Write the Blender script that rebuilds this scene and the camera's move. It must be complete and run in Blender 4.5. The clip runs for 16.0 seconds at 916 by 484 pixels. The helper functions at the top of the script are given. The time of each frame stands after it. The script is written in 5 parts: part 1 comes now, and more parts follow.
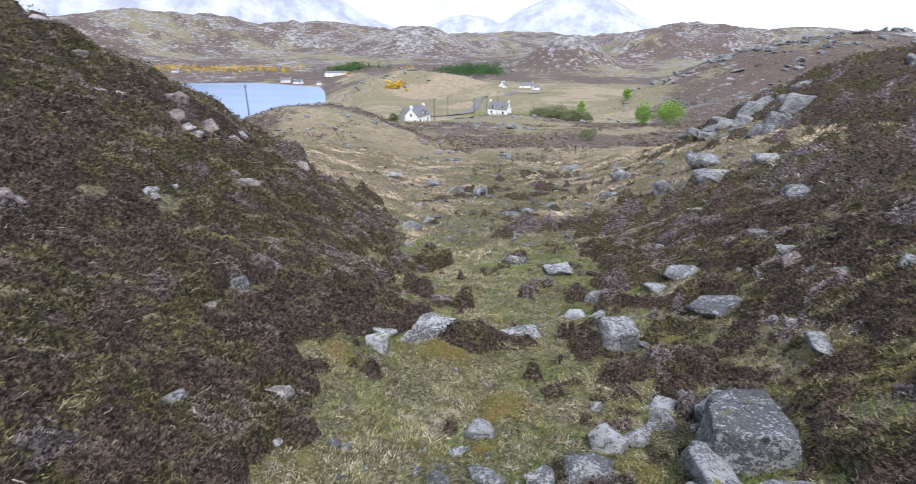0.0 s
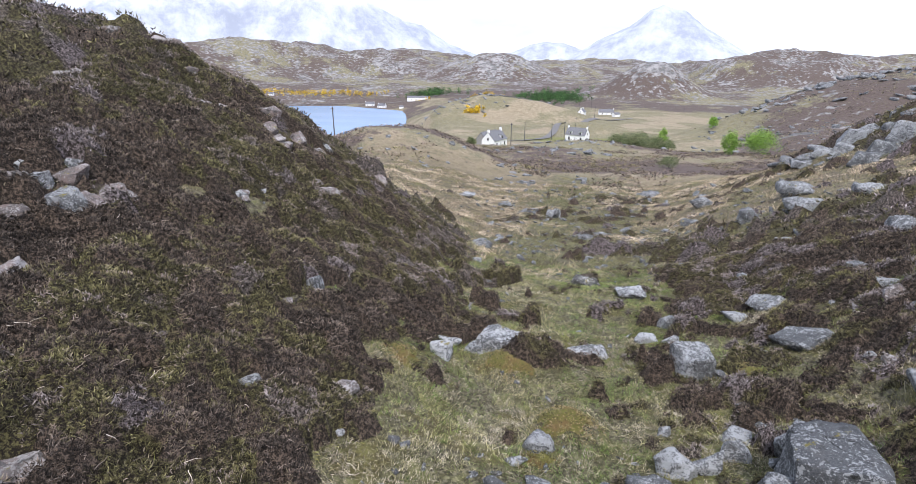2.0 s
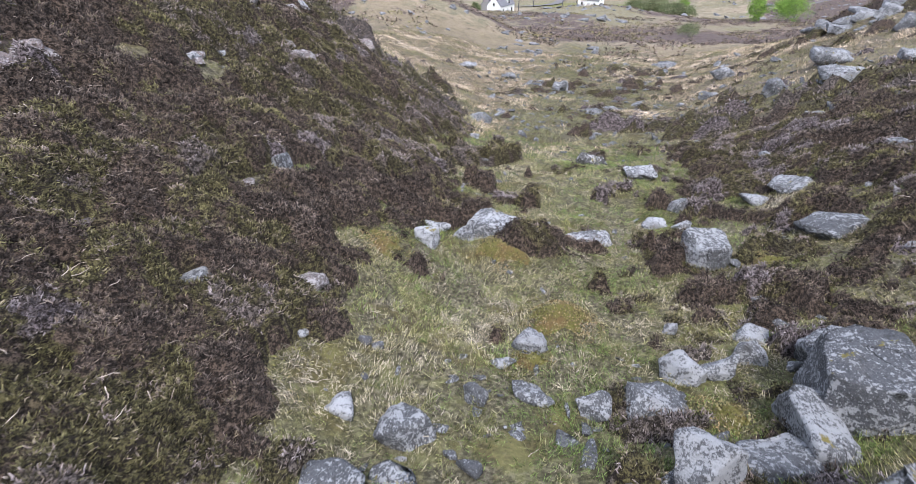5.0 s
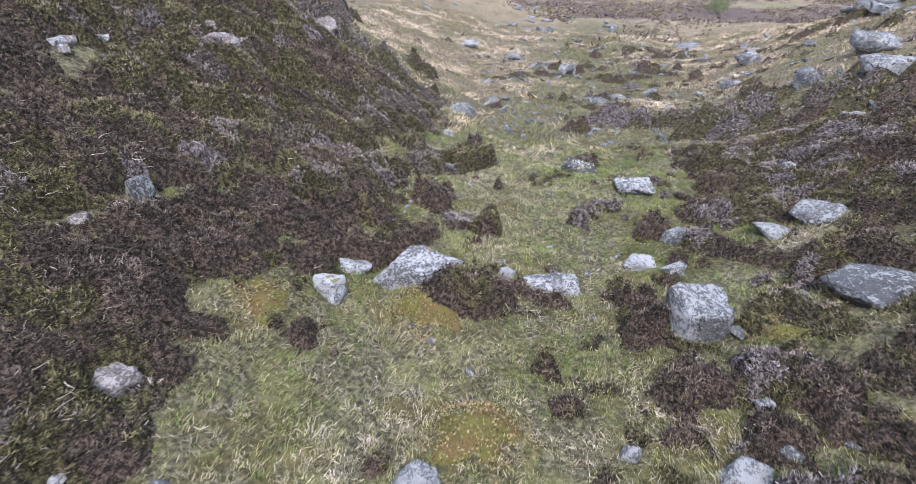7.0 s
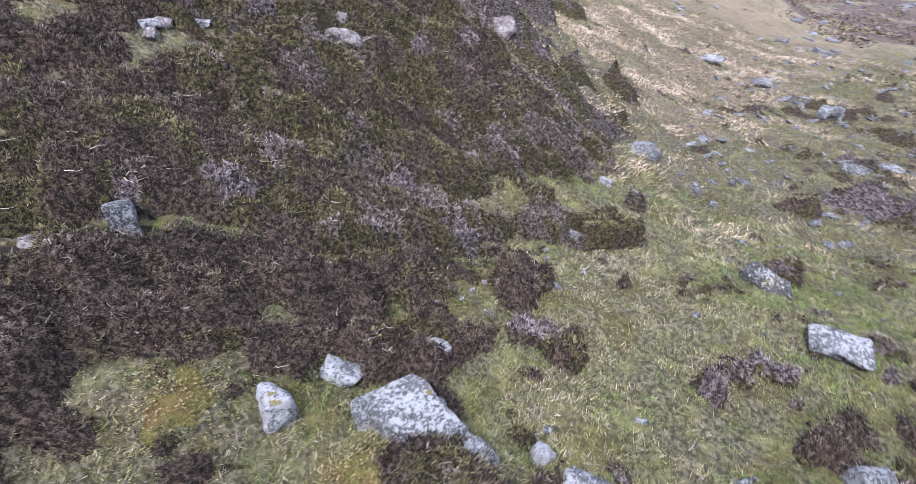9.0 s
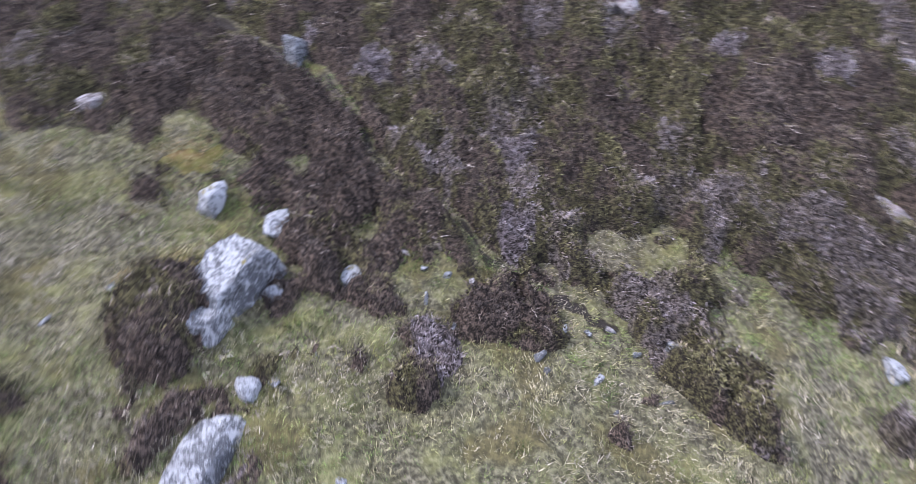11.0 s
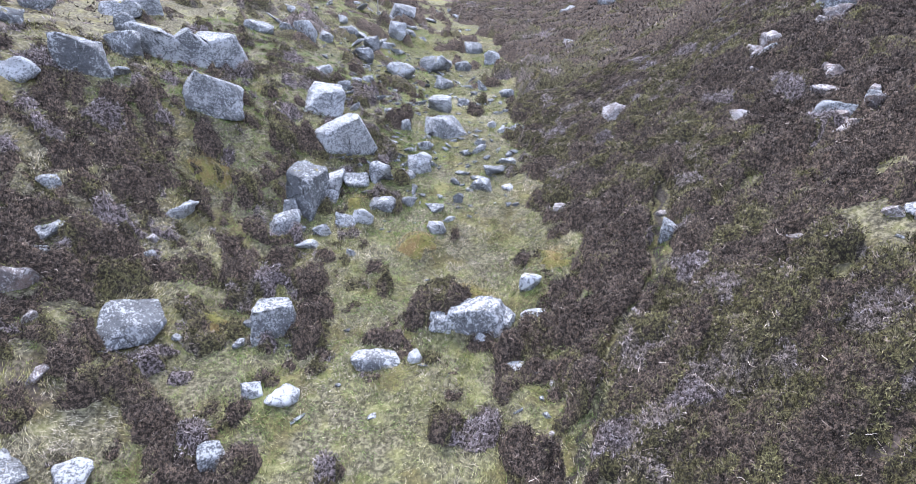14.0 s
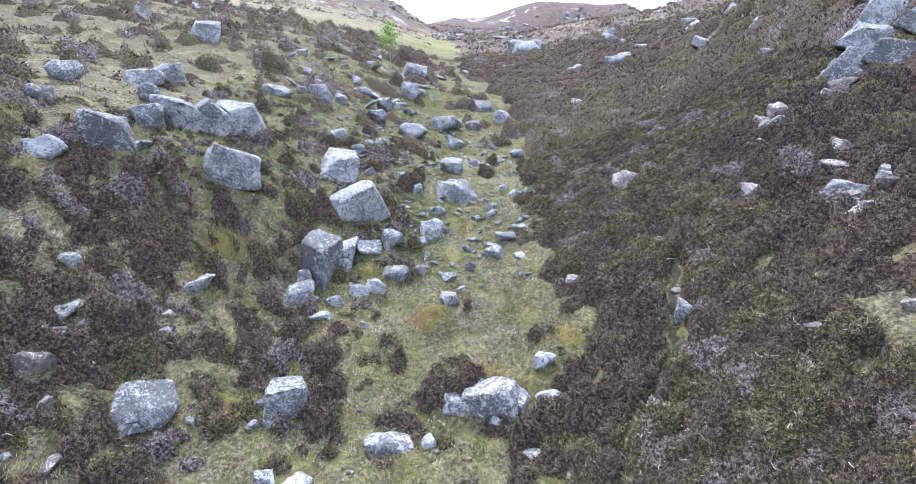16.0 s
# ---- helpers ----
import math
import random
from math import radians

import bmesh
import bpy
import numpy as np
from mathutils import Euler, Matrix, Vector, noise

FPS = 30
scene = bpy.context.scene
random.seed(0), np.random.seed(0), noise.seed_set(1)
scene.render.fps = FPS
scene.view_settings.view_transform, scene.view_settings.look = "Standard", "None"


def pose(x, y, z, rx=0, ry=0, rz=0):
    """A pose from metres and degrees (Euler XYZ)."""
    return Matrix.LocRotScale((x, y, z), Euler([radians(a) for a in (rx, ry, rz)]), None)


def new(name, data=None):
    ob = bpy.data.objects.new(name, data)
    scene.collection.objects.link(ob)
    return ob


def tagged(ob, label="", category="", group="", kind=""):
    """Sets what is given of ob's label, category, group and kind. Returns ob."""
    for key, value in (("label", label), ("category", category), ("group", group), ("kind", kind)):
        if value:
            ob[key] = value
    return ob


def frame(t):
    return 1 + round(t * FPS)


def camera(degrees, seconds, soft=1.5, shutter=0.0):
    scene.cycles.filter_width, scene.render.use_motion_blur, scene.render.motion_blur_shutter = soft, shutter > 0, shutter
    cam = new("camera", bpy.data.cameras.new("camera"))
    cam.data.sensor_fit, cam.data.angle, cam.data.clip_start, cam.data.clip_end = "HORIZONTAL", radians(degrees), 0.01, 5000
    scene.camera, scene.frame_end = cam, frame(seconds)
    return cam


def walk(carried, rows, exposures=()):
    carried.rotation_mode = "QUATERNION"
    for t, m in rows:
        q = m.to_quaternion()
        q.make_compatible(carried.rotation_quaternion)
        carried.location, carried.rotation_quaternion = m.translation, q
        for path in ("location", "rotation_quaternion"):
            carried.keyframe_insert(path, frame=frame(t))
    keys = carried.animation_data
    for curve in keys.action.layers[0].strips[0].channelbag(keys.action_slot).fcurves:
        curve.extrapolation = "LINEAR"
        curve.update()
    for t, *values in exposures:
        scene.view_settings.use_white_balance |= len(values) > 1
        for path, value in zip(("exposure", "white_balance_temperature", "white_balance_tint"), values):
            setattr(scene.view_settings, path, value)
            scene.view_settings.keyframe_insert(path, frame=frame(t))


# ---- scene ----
cam = camera(81.29, 16.0, soft=0.6, shutter=0.4)
PATH = [
    (0, 0.185, 0.507, 6.921, 0.13, -22.52, 0.09),
    (0.5, 0.226, 0.522, 6.755, 5.42, -22.45, 0.06),
    (1, 0.240, 0.474, 6.723, 7.19, -22.43, 0.04),
    (1.5, 0.224, 0.412, 6.706, 7.94, -21.20, 0.07),
    (2, 0.245, 0.327, 6.675, 8.31, -19.97, 0.02),
    (2.5, 0.266, 0.272, 6.624, 8.50, -21.76, -0.03),
    (3, 0.270, 0.267, 6.415, 8.63, -26.55, -0.02),
    (3.2, 0.257, 0.322, 6.300, 8.68, -28.87, -0.02),
    (5.3, 0.435, 2.038, 6.045, 8.78, -32.95, -0.01),
    (5.5, 0.575, 2.304, 6.014, 8.83, -32.91, -0.03),
    (6, 0.933, 3.034, 5.953, 8.83, -32.90, -0.03),
    (6.5, 1.278, 3.829, 5.760, 8.91, -33.05, -0.05),
    (7, 1.516, 4.689, 5.672, 11.18, -35.39, -0.05),
    (7.5, 1.673, 5.614, 5.614, 13.85, -36.22, -0.00),
    (8, 1.791, 6.552, 5.567, 21.91, -36.12, 0.09),
    (8.2, 1.853, 6.980, 5.555, 25.44, -36.17, 0.03),
    (10.3, 3.494, 12.512, 5.058, 69.50, -37.62, -0.03),
    (10.5, 3.704, 13.285, 4.943, 77.83, -37.55, -0.02),
    (11, 4.154, 15.206, 4.588, 101.69, -36.83, 0.04),
    (11.5, 4.208, 17.210, 4.291, 131.25, -35.95, 0.01),
    (12, 3.557, 18.901, 4.464, 154.04, -36.09, -0.02),
    (12.5, 2.430, 20.060, 4.986, 159.78, -32.54, -0.07),
    (13, 1.401, 20.641, 5.537, 164.71, -27.18, -0.01),
    (13.5, 0.654, 20.985, 5.773, 175.50, -24.12, 0.09),
    (14, 0.305, 20.974, 6.080, 178.47, -23.70, 0.06),
    (14.5, 0.250, 20.849, 6.538, 178.87, -23.49, 0.06),
    (15, 0.298, 20.707, 6.792, 178.99, -22.93, 0.04),
    (15.5, 0.351, 20.667, 6.883, 179.22, -20.40, -0.02),
    (16, 0.460, 20.716, 6.903, 179.26, -19.49, -0.02),
]
walk(cam, [(t, pose(x, y, z, 90 + pitch, 0, yaw) @ pose(0, 0, 0, 0, 0, roll)) for t, x, y, z, yaw, pitch, roll in PATH],
     [(0, 0.61, 6200, 15), (3, 0.65, 6250, 16), (5.3, 0.88, 6050, 18), (8, 0.97, 5950, 20), (10.5, 1.15, 5750, 25), (12.5, 1.3, 5650, 22), (13.5, 1.68, 5800, 19), (15, 1.7, 5850, 18), (16, 1.64, 5850, 17)])

# ---- world, sun, exposure ----
world = bpy.data.worlds.new("overcast_sky")
scene.world = world
world.use_nodes = True
wt = world.node_tree
wt.nodes.clear()
w_out = wt.nodes.new("ShaderNodeOutputWorld")
w_bg = wt.nodes.new("ShaderNodeBackground")
w_sky = wt.nodes.new("ShaderNodeTexSky")
w_sky.sky_type = "NISHITA"
w_sky.sun_disc = False
w_sky.sun_elevation = radians(58)
w_sky.sun_rotation = radians(168)
w_sky.air_density, w_sky.dust_density = 1.0, 2.0
w_co = wt.nodes.new("ShaderNodeTexCoord")
w_map = wt.nodes.new("ShaderNodeMapping")
w_map.inputs["Scale"].default_value = (2.2, 2.2, 9.0)
w_noise = wt.nodes.new("ShaderNodeTexNoise")
w_noise.inputs["Scale"].default_value = 1.6
w_noise.inputs["Detail"].default_value = 6
w_ramp = wt.nodes.new("ShaderNodeValToRGB")
w_ramp.color_ramp.elements[0].position, w_ramp.color_ramp.elements[0].color = 0.30, (0.55, 0.55, 0.55, 1)
w_ramp.color_ramp.elements[1].position, w_ramp.color_ramp.elements[1].color = 0.48, (0.96, 0.96, 0.96, 1)
w_scale = wt.nodes.new("ShaderNodeVectorMath")
w_scale.operation = "SCALE"
w_scale.inputs["Scale"].default_value = 0.10
w_mix = wt.nodes.new("ShaderNodeMix")
w_mix.data_type = "RGBA"
w_mix.inputs["B"].default_value = (0.97, 1.08, 1.30, 1)
wt.links.new(w_co.outputs["Generated"], w_map.inputs["Vector"])
wt.links.new(w_map.outputs["Vector"], w_noise.inputs["Vector"])
wt.links.new(w_noise.outputs["Fac"], w_ramp.inputs["Fac"])
wt.links.new(w_sky.outputs["Color"], w_scale.inputs[0])
wt.links.new(w_ramp.outputs["Color"], w_mix.inputs["Factor"])
wt.links.new(w_scale.outputs["Vector"], w_mix.inputs["A"])
wt.links.new(w_mix.outputs["Result"], w_bg.inputs["Color"])
w_bg.inputs["Strength"].default_value = 0.74
wt.links.new(w_bg.outputs["Background"], w_out.inputs["Surface"])

sun = new("sun", bpy.data.lights.new("sun", "SUN"))
sun.data.energy, sun.data.angle, sun.data.color = 2.3, radians(11), (1.0, 0.95, 0.88)
sun.matrix_world = pose(0, 0, 60, 34, 0, 12)

# ---- materials ----
class Nodes:
    """A short way to write a node material."""

    def __init__(self, name, rough=0.9, spec=0.2):
        self.mat = bpy.data.materials.new(name)
        self.mat.use_nodes = True
        self.tree = self.mat.node_tree
        self.bsdf = self.tree.nodes["Principled BSDF"]
        self.bsdf.inputs["Roughness"].default_value = rough
        self.bsdf.inputs["Specular IOR Level"].default_value = spec

    def put(self, socket, value):
        if isinstance(value, bpy.types.NodeSocket):
            self.tree.links.new(value, socket)
        elif isinstance(value, tuple) and len(value) == 3 and socket.type == "RGBA":
            socket.default_value = (*value, 1)
        else:
            socket.default_value = value

    def node(self, kind):
        return self.tree.nodes.new(kind)

    def place(self, local=False):
        if local:
            return self.node("ShaderNodeTexCoord").outputs["Object"]
        return self.node("ShaderNodeNewGeometry").outputs["Position"]

    def noise(self, where, scale, detail=4, rough=0.55, warp=0.0, stretch=None):
        if stretch:
            m = self.node("ShaderNodeMapping")
            self.put(m.inputs["Vector"], where)
            m.inputs["Scale"].default_value = stretch
            where = m.outputs["Vector"]
        n = self.node("ShaderNodeTexNoise")
        self.put(n.inputs["Vector"], where)
        n.inputs["Scale"].default_value, n.inputs["Detail"].default_value = scale, detail
        n.inputs["Roughness"].default_value, n.inputs["Distortion"].default_value = rough, warp
        return n.outputs["Fac"]

    def cells(self, where, scale, out="Distance"):
        n = self.node("ShaderNodeTexVoronoi")
        self.put(n.inputs["Vector"], where)
        n.inputs["Scale"].default_value = scale
        return n.outputs[out]

    def math(self, op, a, b=0.0, clamp=False):
        n = self.node("ShaderNodeMath")
        n.operation, n.use_clamp = op, clamp
        self.put(n.inputs[0], a)
        self.put(n.inputs[1], b)
        return n.outputs[0]

    def step(self, value, low, high, a=0.0, b=1.0):
        n = self.node("ShaderNodeMapRange")
        n.interpolation_type = "SMOOTHSTEP"
        self.put(n.inputs["Value"], value)
        for key, v in (("From Min", low), ("From Max", high), ("To Min", a), ("To Max", b)):
            n.inputs[key].default_value = v
        return n.outputs["Result"]

    def mix(self, fac, a, b, blend="MIX"):
        n = self.node("ShaderNodeMix")
        n.data_type, n.blend_type = "RGBA", blend
        self.put(n.inputs["Factor"], fac)
        self.put(n.inputs["A"], a)
        self.put(n.inputs["B"], b)
        return n.outputs["Result"]

    def attribute(self, name):
        n = self.node("ShaderNodeAttribute")
        n.attribute_name = name
        s = self.node("ShaderNodeSeparateColor")
        self.put(s.inputs["Color"], n.outputs["Color"])
        return s.outputs["Red"], s.outputs["Green"], s.outputs["Blue"]

    def upward(self):
        s = self.node("ShaderNodeSeparateXYZ")
        self.put(s.inputs[0], self.node("ShaderNodeNewGeometry").outputs["Normal"])
        return s.outputs["Z"]

    def chance(self):
        return self.node("ShaderNodeObjectInfo").outputs["Random"]

    def bumped(self, height, strength, distance):
        n = self.node("ShaderNodeBump")
        n.inputs["Strength"].default_value, n.inputs["Distance"].default_value = strength, distance
        self.put(n.inputs["Height"], height)
        self.put(self.bsdf.inputs["Normal"], n.outputs["Normal"])

    def done(self, colour, rough=None):
        self.put(self.bsdf.inputs["Base Color"], colour)
        if rough is not None:
            self.put(self.bsdf.inputs["Roughness"], rough)
        return self.mat


def ground_material():
    n = Nodes("moor_ground", 0.95, 0.15)
    p = n.place()
    heath, green, rock = n.attribute("cover")
    tan, scree_haze, wet = n.attribute("cover_more")
    litter_shade, _, _ = n.attribute("bed")
    wide = n.noise(p, 0.035, 12, 0.68)
    fine = n.noise(p, 1.7, 6, 0.65)
    grit = n.noise(p, 14.0, 5, 0.7)
    blade = n.noise(p, 60.0, 3, 0.7)
    mid = n.noise(p, 0.45, 7, 0.7)
    centred = n.math("SUBTRACT", wide, 0.5)
    finer = n.math("SUBTRACT", fine, 0.5)
    both = n.math("ADD", n.math("MULTIPLY", centred, 1.6), n.math("ADD", n.math("MULTIPLY", finer, 0.7), n.math("MULTIPLY", n.math("SUBTRACT", mid, 0.5), 1.1)))
    straw = n.mix(n.step(grit, 0.35, 0.65), (0.07, 0.066, 0.04), (0.33, 0.30, 0.20))
    grass = n.mix(n.step(n.math("ADD", n.math("MULTIPLY", blade, 0.5), n.math("MULTIPLY", grit, 0.5)), 0.38, 0.62), (0.060, 0.068, 0.026), (0.28, 0.285, 0.115))
    col = n.mix(n.step(n.math("ADD", green, both), 0.25, 0.75), straw, grass)
    moss = n.mix(grit, (0.12, 0.115, 0.04), (0.25, 0.20, 0.075))
    col = n.mix(n.step(n.noise(p, 0.9, 5, 0.6), 0.52, 0.62, 0.0, 0.75), col, moss)
    bracken = n.mix(n.step(mid, 0.35, 0.65), n.mix(n.step(grit, 0.3, 0.7), (0.13, 0.11, 0.07), (0.34, 0.28, 0.19)), n.mix(n.step(grit, 0.3, 0.7), (0.21, 0.17, 0.115), (0.46, 0.39, 0.275)))
    col = n.mix(n.step(n.math("ADD", tan, both), 0.4, 0.6), col, bracken)
    heather = n.mix(n.step(grit, 0.3, 0.7), (0.050, 0.040, 0.036), (0.175, 0.135, 0.120))
    heather = n.mix(n.step(fine, 0.52, 0.66, 0.0, 0.55), heather, (0.13, 0.125, 0.06))
    col = n.mix(n.step(n.math("ADD", heath, both), 0.42, 0.58), col, heather)
    # dark peaty litter, with the shade between plants put into its colour
    col = n.mix(n.math("MULTIPLY", litter_shade, n.step(grit, 0.25, 0.75, 0.85, 0.35)), col, n.mix(n.step(fine, 0.50, 0.64), (0.035, 0.030, 0.020), (0.125, 0.12, 0.050)))
    peat = n.mix(grit, (0.012, 0.010, 0.009), (0.05, 0.042, 0.032))
    col = n.mix(n.step(n.math("ADD", wet, n.math("MULTIPLY", finer, 0.6)), 0.5, 0.62), col, peat)
    stone = n.mix(n.step(n.noise(p, 0.09, 9, 0.7), 0.38, 0.62), (0.13, 0.128, 0.125), (0.33, 0.32, 0.31))
    outcrop = n.step(n.math("ADD", rock, n.math("ADD", n.math("ADD", n.math("MULTIPLY", n.math("SUBTRACT", n.noise(p, 0.02, 8, 0.62), 0.5), 1.7), n.math("MULTIPLY", n.math("SUBTRACT", n.noise(p, 0.16, 6, 0.65), 0.5), 2.0)), n.math("MULTIPLY", finer, 0.4))), 0.62, 0.72)
    col = n.mix(outcrop, col, stone)
    # pale mountain scree, with the bluish distance haze painted into its colour
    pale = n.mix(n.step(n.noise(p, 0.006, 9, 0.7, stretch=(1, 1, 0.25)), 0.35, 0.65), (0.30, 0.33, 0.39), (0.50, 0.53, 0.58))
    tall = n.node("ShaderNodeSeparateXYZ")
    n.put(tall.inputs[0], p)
    # summits painted towards white, as they fade into cloud
    cloud_fade = n.math("ADD", tall.outputs["Z"], n.math("MULTIPLY", n.math("SUBTRACT", n.noise(p, 0.004, 8, 0.7), 0.5), 300.0))
    pale = n.mix(n.step(cloud_fade, 220.0, 460.0), pale, (0.80, 0.81, 0.83))
    col = n.mix(scree_haze, col, pale)
    open_land = n.math("SUBTRACT", 1.0, litter_shade)
    relief = n.math("MULTIPLY", open_land, n.math("MULTIPLY", n.noise(p, 0.025, 9, 0.62), 90.0))
    n.bumped(n.math("ADD", relief, n.math("ADD", n.math("MULTIPLY", grit, 0.6), n.math("MULTIPLY", fine, 1.2))), 0.7, 0.09)
    return n.done(col, n.step(wet, 0.5, 0.8, 0.95, 0.35))


def rock_material(name, dark, pale, lichen, amount, pink=0.0):
    """Foliated gneiss: faint bands, fine grain, crusts of white lichen in spots, black specks, moss on top."""
    n = Nodes(name, 0.88, 0.25)
    p = n.place(True)
    w = n.place()
    big = n.noise(p, 1.1, 6, 0.6, 0.6)
    grain = n.noise(w, 48.0, 5, 0.8)
    band = n.noise(p, 3.0, 7, 0.68, 0.5, (0.8, 1.2, 7.0))
    chance = n.math("SUBTRACT", n.chance(), 0.5)
    col = n.mix(n.step(n.math("ADD", big, n.math("MULTIPLY", chance, 0.3)), 0.3, 0.7), dark, pale)
    col = n.mix(n.step(band, 0.47, 0.66, 0.0, 0.45), col, tuple(0.6 * v for v in dark))
    col = n.mix(n.step(grain, 0.40, 0.66, 0.0, 0.55), col, tuple(min(1, 1.45 * v) for v in pale))
    if pink:
        col = n.mix(n.step(n.noise(p, 2.2, 4), 0.45, 0.6, 0, pink), col, (0.42, 0.31, 0.27))
    crust = n.mix(grain, tuple(0.72 * v for v in lichen), lichen)
    shift = n.math("ADD", n.math("MULTIPLY", chance, 0.07), n.math("MULTIPLY", n.math("SUBTRACT", n.noise(w, 1.7, 3), 0.5), 0.35))
    for scale, edge in ((8.0, 0.60), (19.0, 0.595), (40.0, 0.60)):
        spot = n.math("ADD", n.noise(w, scale, 4, 0.6, 0.3), shift)
        col = n.mix(n.step(spot, edge - amount, edge + 0.02 - amount, 0, 0.85), col, crust)
    col = n.mix(n.step(n.noise(w, 11.0, 5, 0.7), 0.57, 0.60, 0, 0.75), col, (0.06, 0.06, 0.06))
    col = n.mix(n.step(n.noise(w, 2.0, 6, 0.7), 0.54, 0.64, 0, 0.35), col, (0.11, 0.108, 0.105))
    bend = n.node("ShaderNodeVectorMath")
    bend.operation = "ADD"
    n.put(bend.inputs[0], p)
    n.put(bend.inputs[1], n.math("MULTIPLY", n.noise(p, 1.6, 5, 0.6), 0.55))
    split = n.node("ShaderNodeTexVoronoi")
    split.feature = "DISTANCE_TO_EDGE"
    n.put(split.inputs["Vector"], bend.outputs[0])
    split.inputs["Scale"].default_value = 0.8
    crack = n.math("MAXIMUM", n.step(split.outputs["Distance"], 0.001, 0.010, 0.25), n.step(n.noise(p, 0.9, 3), 0.52, 0.47))
    col = n.mix(crack, (0.03, 0.03, 0.03), col)
    top = n.math("MULTIPLY", n.step(n.upward(), 0.35, 0.8), n.step(n.noise(w, 2.3, 6, 0.7), 0.62, 0.68))
    col = n.mix(top, col, n.mix(grain, (0.10, 0.095, 0.025), (0.27, 0.22, 0.07)))
    n.bumped(n.math("ADD", n.math("ADD", n.math("MULTIPLY", grain, 0.5), band), n.math("MULTIPLY", crack, 0.9)), 0.9, 0.04)
    return n.done(col)


def leafy(name, ramp, rough=0.85, dim=0.6, shine=0.2, lit=1.75):
    """Colours along the clump's own chance, with each sprig a little lighter or darker."""
    n = Nodes(name, rough, shine)
    clump, sprig, _ = n.attribute("tint")
    r = n.node("ShaderNodeValToRGB")
    els = r.color_ramp.elements
    while len(els) < len(ramp):
        els.new(0.5)
    for e, (at, c) in zip(els, ramp):
        e.position, e.color = at, (*c, 1)
    n.put(r.inputs["Fac"], clump)
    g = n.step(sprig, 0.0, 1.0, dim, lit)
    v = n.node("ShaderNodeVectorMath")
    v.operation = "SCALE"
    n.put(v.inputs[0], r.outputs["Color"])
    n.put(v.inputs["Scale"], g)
    return n.done(v.outputs["Vector"])


def plain(name, colour, rough=0.8, vary=0.12, scale=3.0, spec=0.3):
    n = Nodes(name, rough, spec)
    p = n.place()
    low = tuple(v * (1 - vary) for v in colour)
    high = tuple(min(1, v * (1 + vary)) for v in colour)
    col = n.mix(n.noise(p, scale, 6, 0.65), low, high)
    n.bumped(n.noise(p, scale * 8, 4), 0.25, 0.02)
    return n.done(col)


M_GROUND = ground_material()
M_ROCK = rock_material("grey_gneiss", (0.066, 0.070, 0.074), (0.130, 0.136, 0.141), (0.41, 0.425, 0.43), 0.04)
M_ROCK_PALE = rock_material("pale_lichened_gneiss", (0.075, 0.079, 0.083), (0.145, 0.151, 0.157), (0.47, 0.485, 0.49), 0.06)
M_ROCK_PINK = rock_material("pinkish_gneiss", (0.090, 0.077, 0.072), (0.17, 0.149, 0.141), (0.47, 0.45, 0.44), 0.03, 0.3)
M_ROCK_DARK = rock_material("dark_mossy_gneiss", (0.030, 0.030, 0.028), (0.075, 0.075, 0.07), (0.60, 0.60, 0.58), 0.0)
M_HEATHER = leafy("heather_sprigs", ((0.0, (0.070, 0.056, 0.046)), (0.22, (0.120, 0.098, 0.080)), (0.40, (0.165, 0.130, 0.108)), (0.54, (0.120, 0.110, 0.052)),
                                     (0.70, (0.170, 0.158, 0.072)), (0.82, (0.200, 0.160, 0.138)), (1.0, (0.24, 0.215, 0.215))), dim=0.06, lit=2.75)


def bush_material():
    """The inside of the heather: twigs painted near black for the shade within, brown and olive shoots showing between.
    """
    n = Nodes("heather_twigs_and_shade", 0.9, 0.15)
    p = n.place()
    clump, _, _ = n.attribute("tint")
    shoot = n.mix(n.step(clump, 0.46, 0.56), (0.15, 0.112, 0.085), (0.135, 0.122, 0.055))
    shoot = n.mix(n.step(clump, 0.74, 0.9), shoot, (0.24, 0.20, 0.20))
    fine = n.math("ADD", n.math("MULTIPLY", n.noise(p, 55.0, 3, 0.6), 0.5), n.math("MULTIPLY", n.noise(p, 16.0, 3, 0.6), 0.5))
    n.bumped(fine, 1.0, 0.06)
    # near-black stands in for the shade deep between the twigs
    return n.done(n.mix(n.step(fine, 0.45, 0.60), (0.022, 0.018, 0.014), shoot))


M_CORE = bush_material()
M_GRASS = leafy("moor_grass_blades", ((0.0, (0.125, 0.19, 0.05)), (0.28, (0.225, 0.235, 0.085)), (0.48, (0.34, 0.31, 0.17)), (0.72, (0.42, 0.375, 0.27)), (1.0, (0.47, 0.42, 0.33))), 0.7, 0.25, lit=2.1)


def moss_material():
    n = Nodes("bog_moss", 0.95, 0.1)
    p = n.place()
    grain = n.noise(p, 45.0, 4, 0.7)
    patch = n.step(n.noise(p, 2.6, 4), 0.42, 0.6)
    col = n.mix(patch, n.mix(grain, (0.10, 0.10, 0.03), (0.24, 0.22, 0.07)), n.mix(grain, (0.11, 0.075, 0.03), (0.26, 0.185, 0.085)))
    n.bumped(grain, 1.0, 0.04)
    return n.done(col)


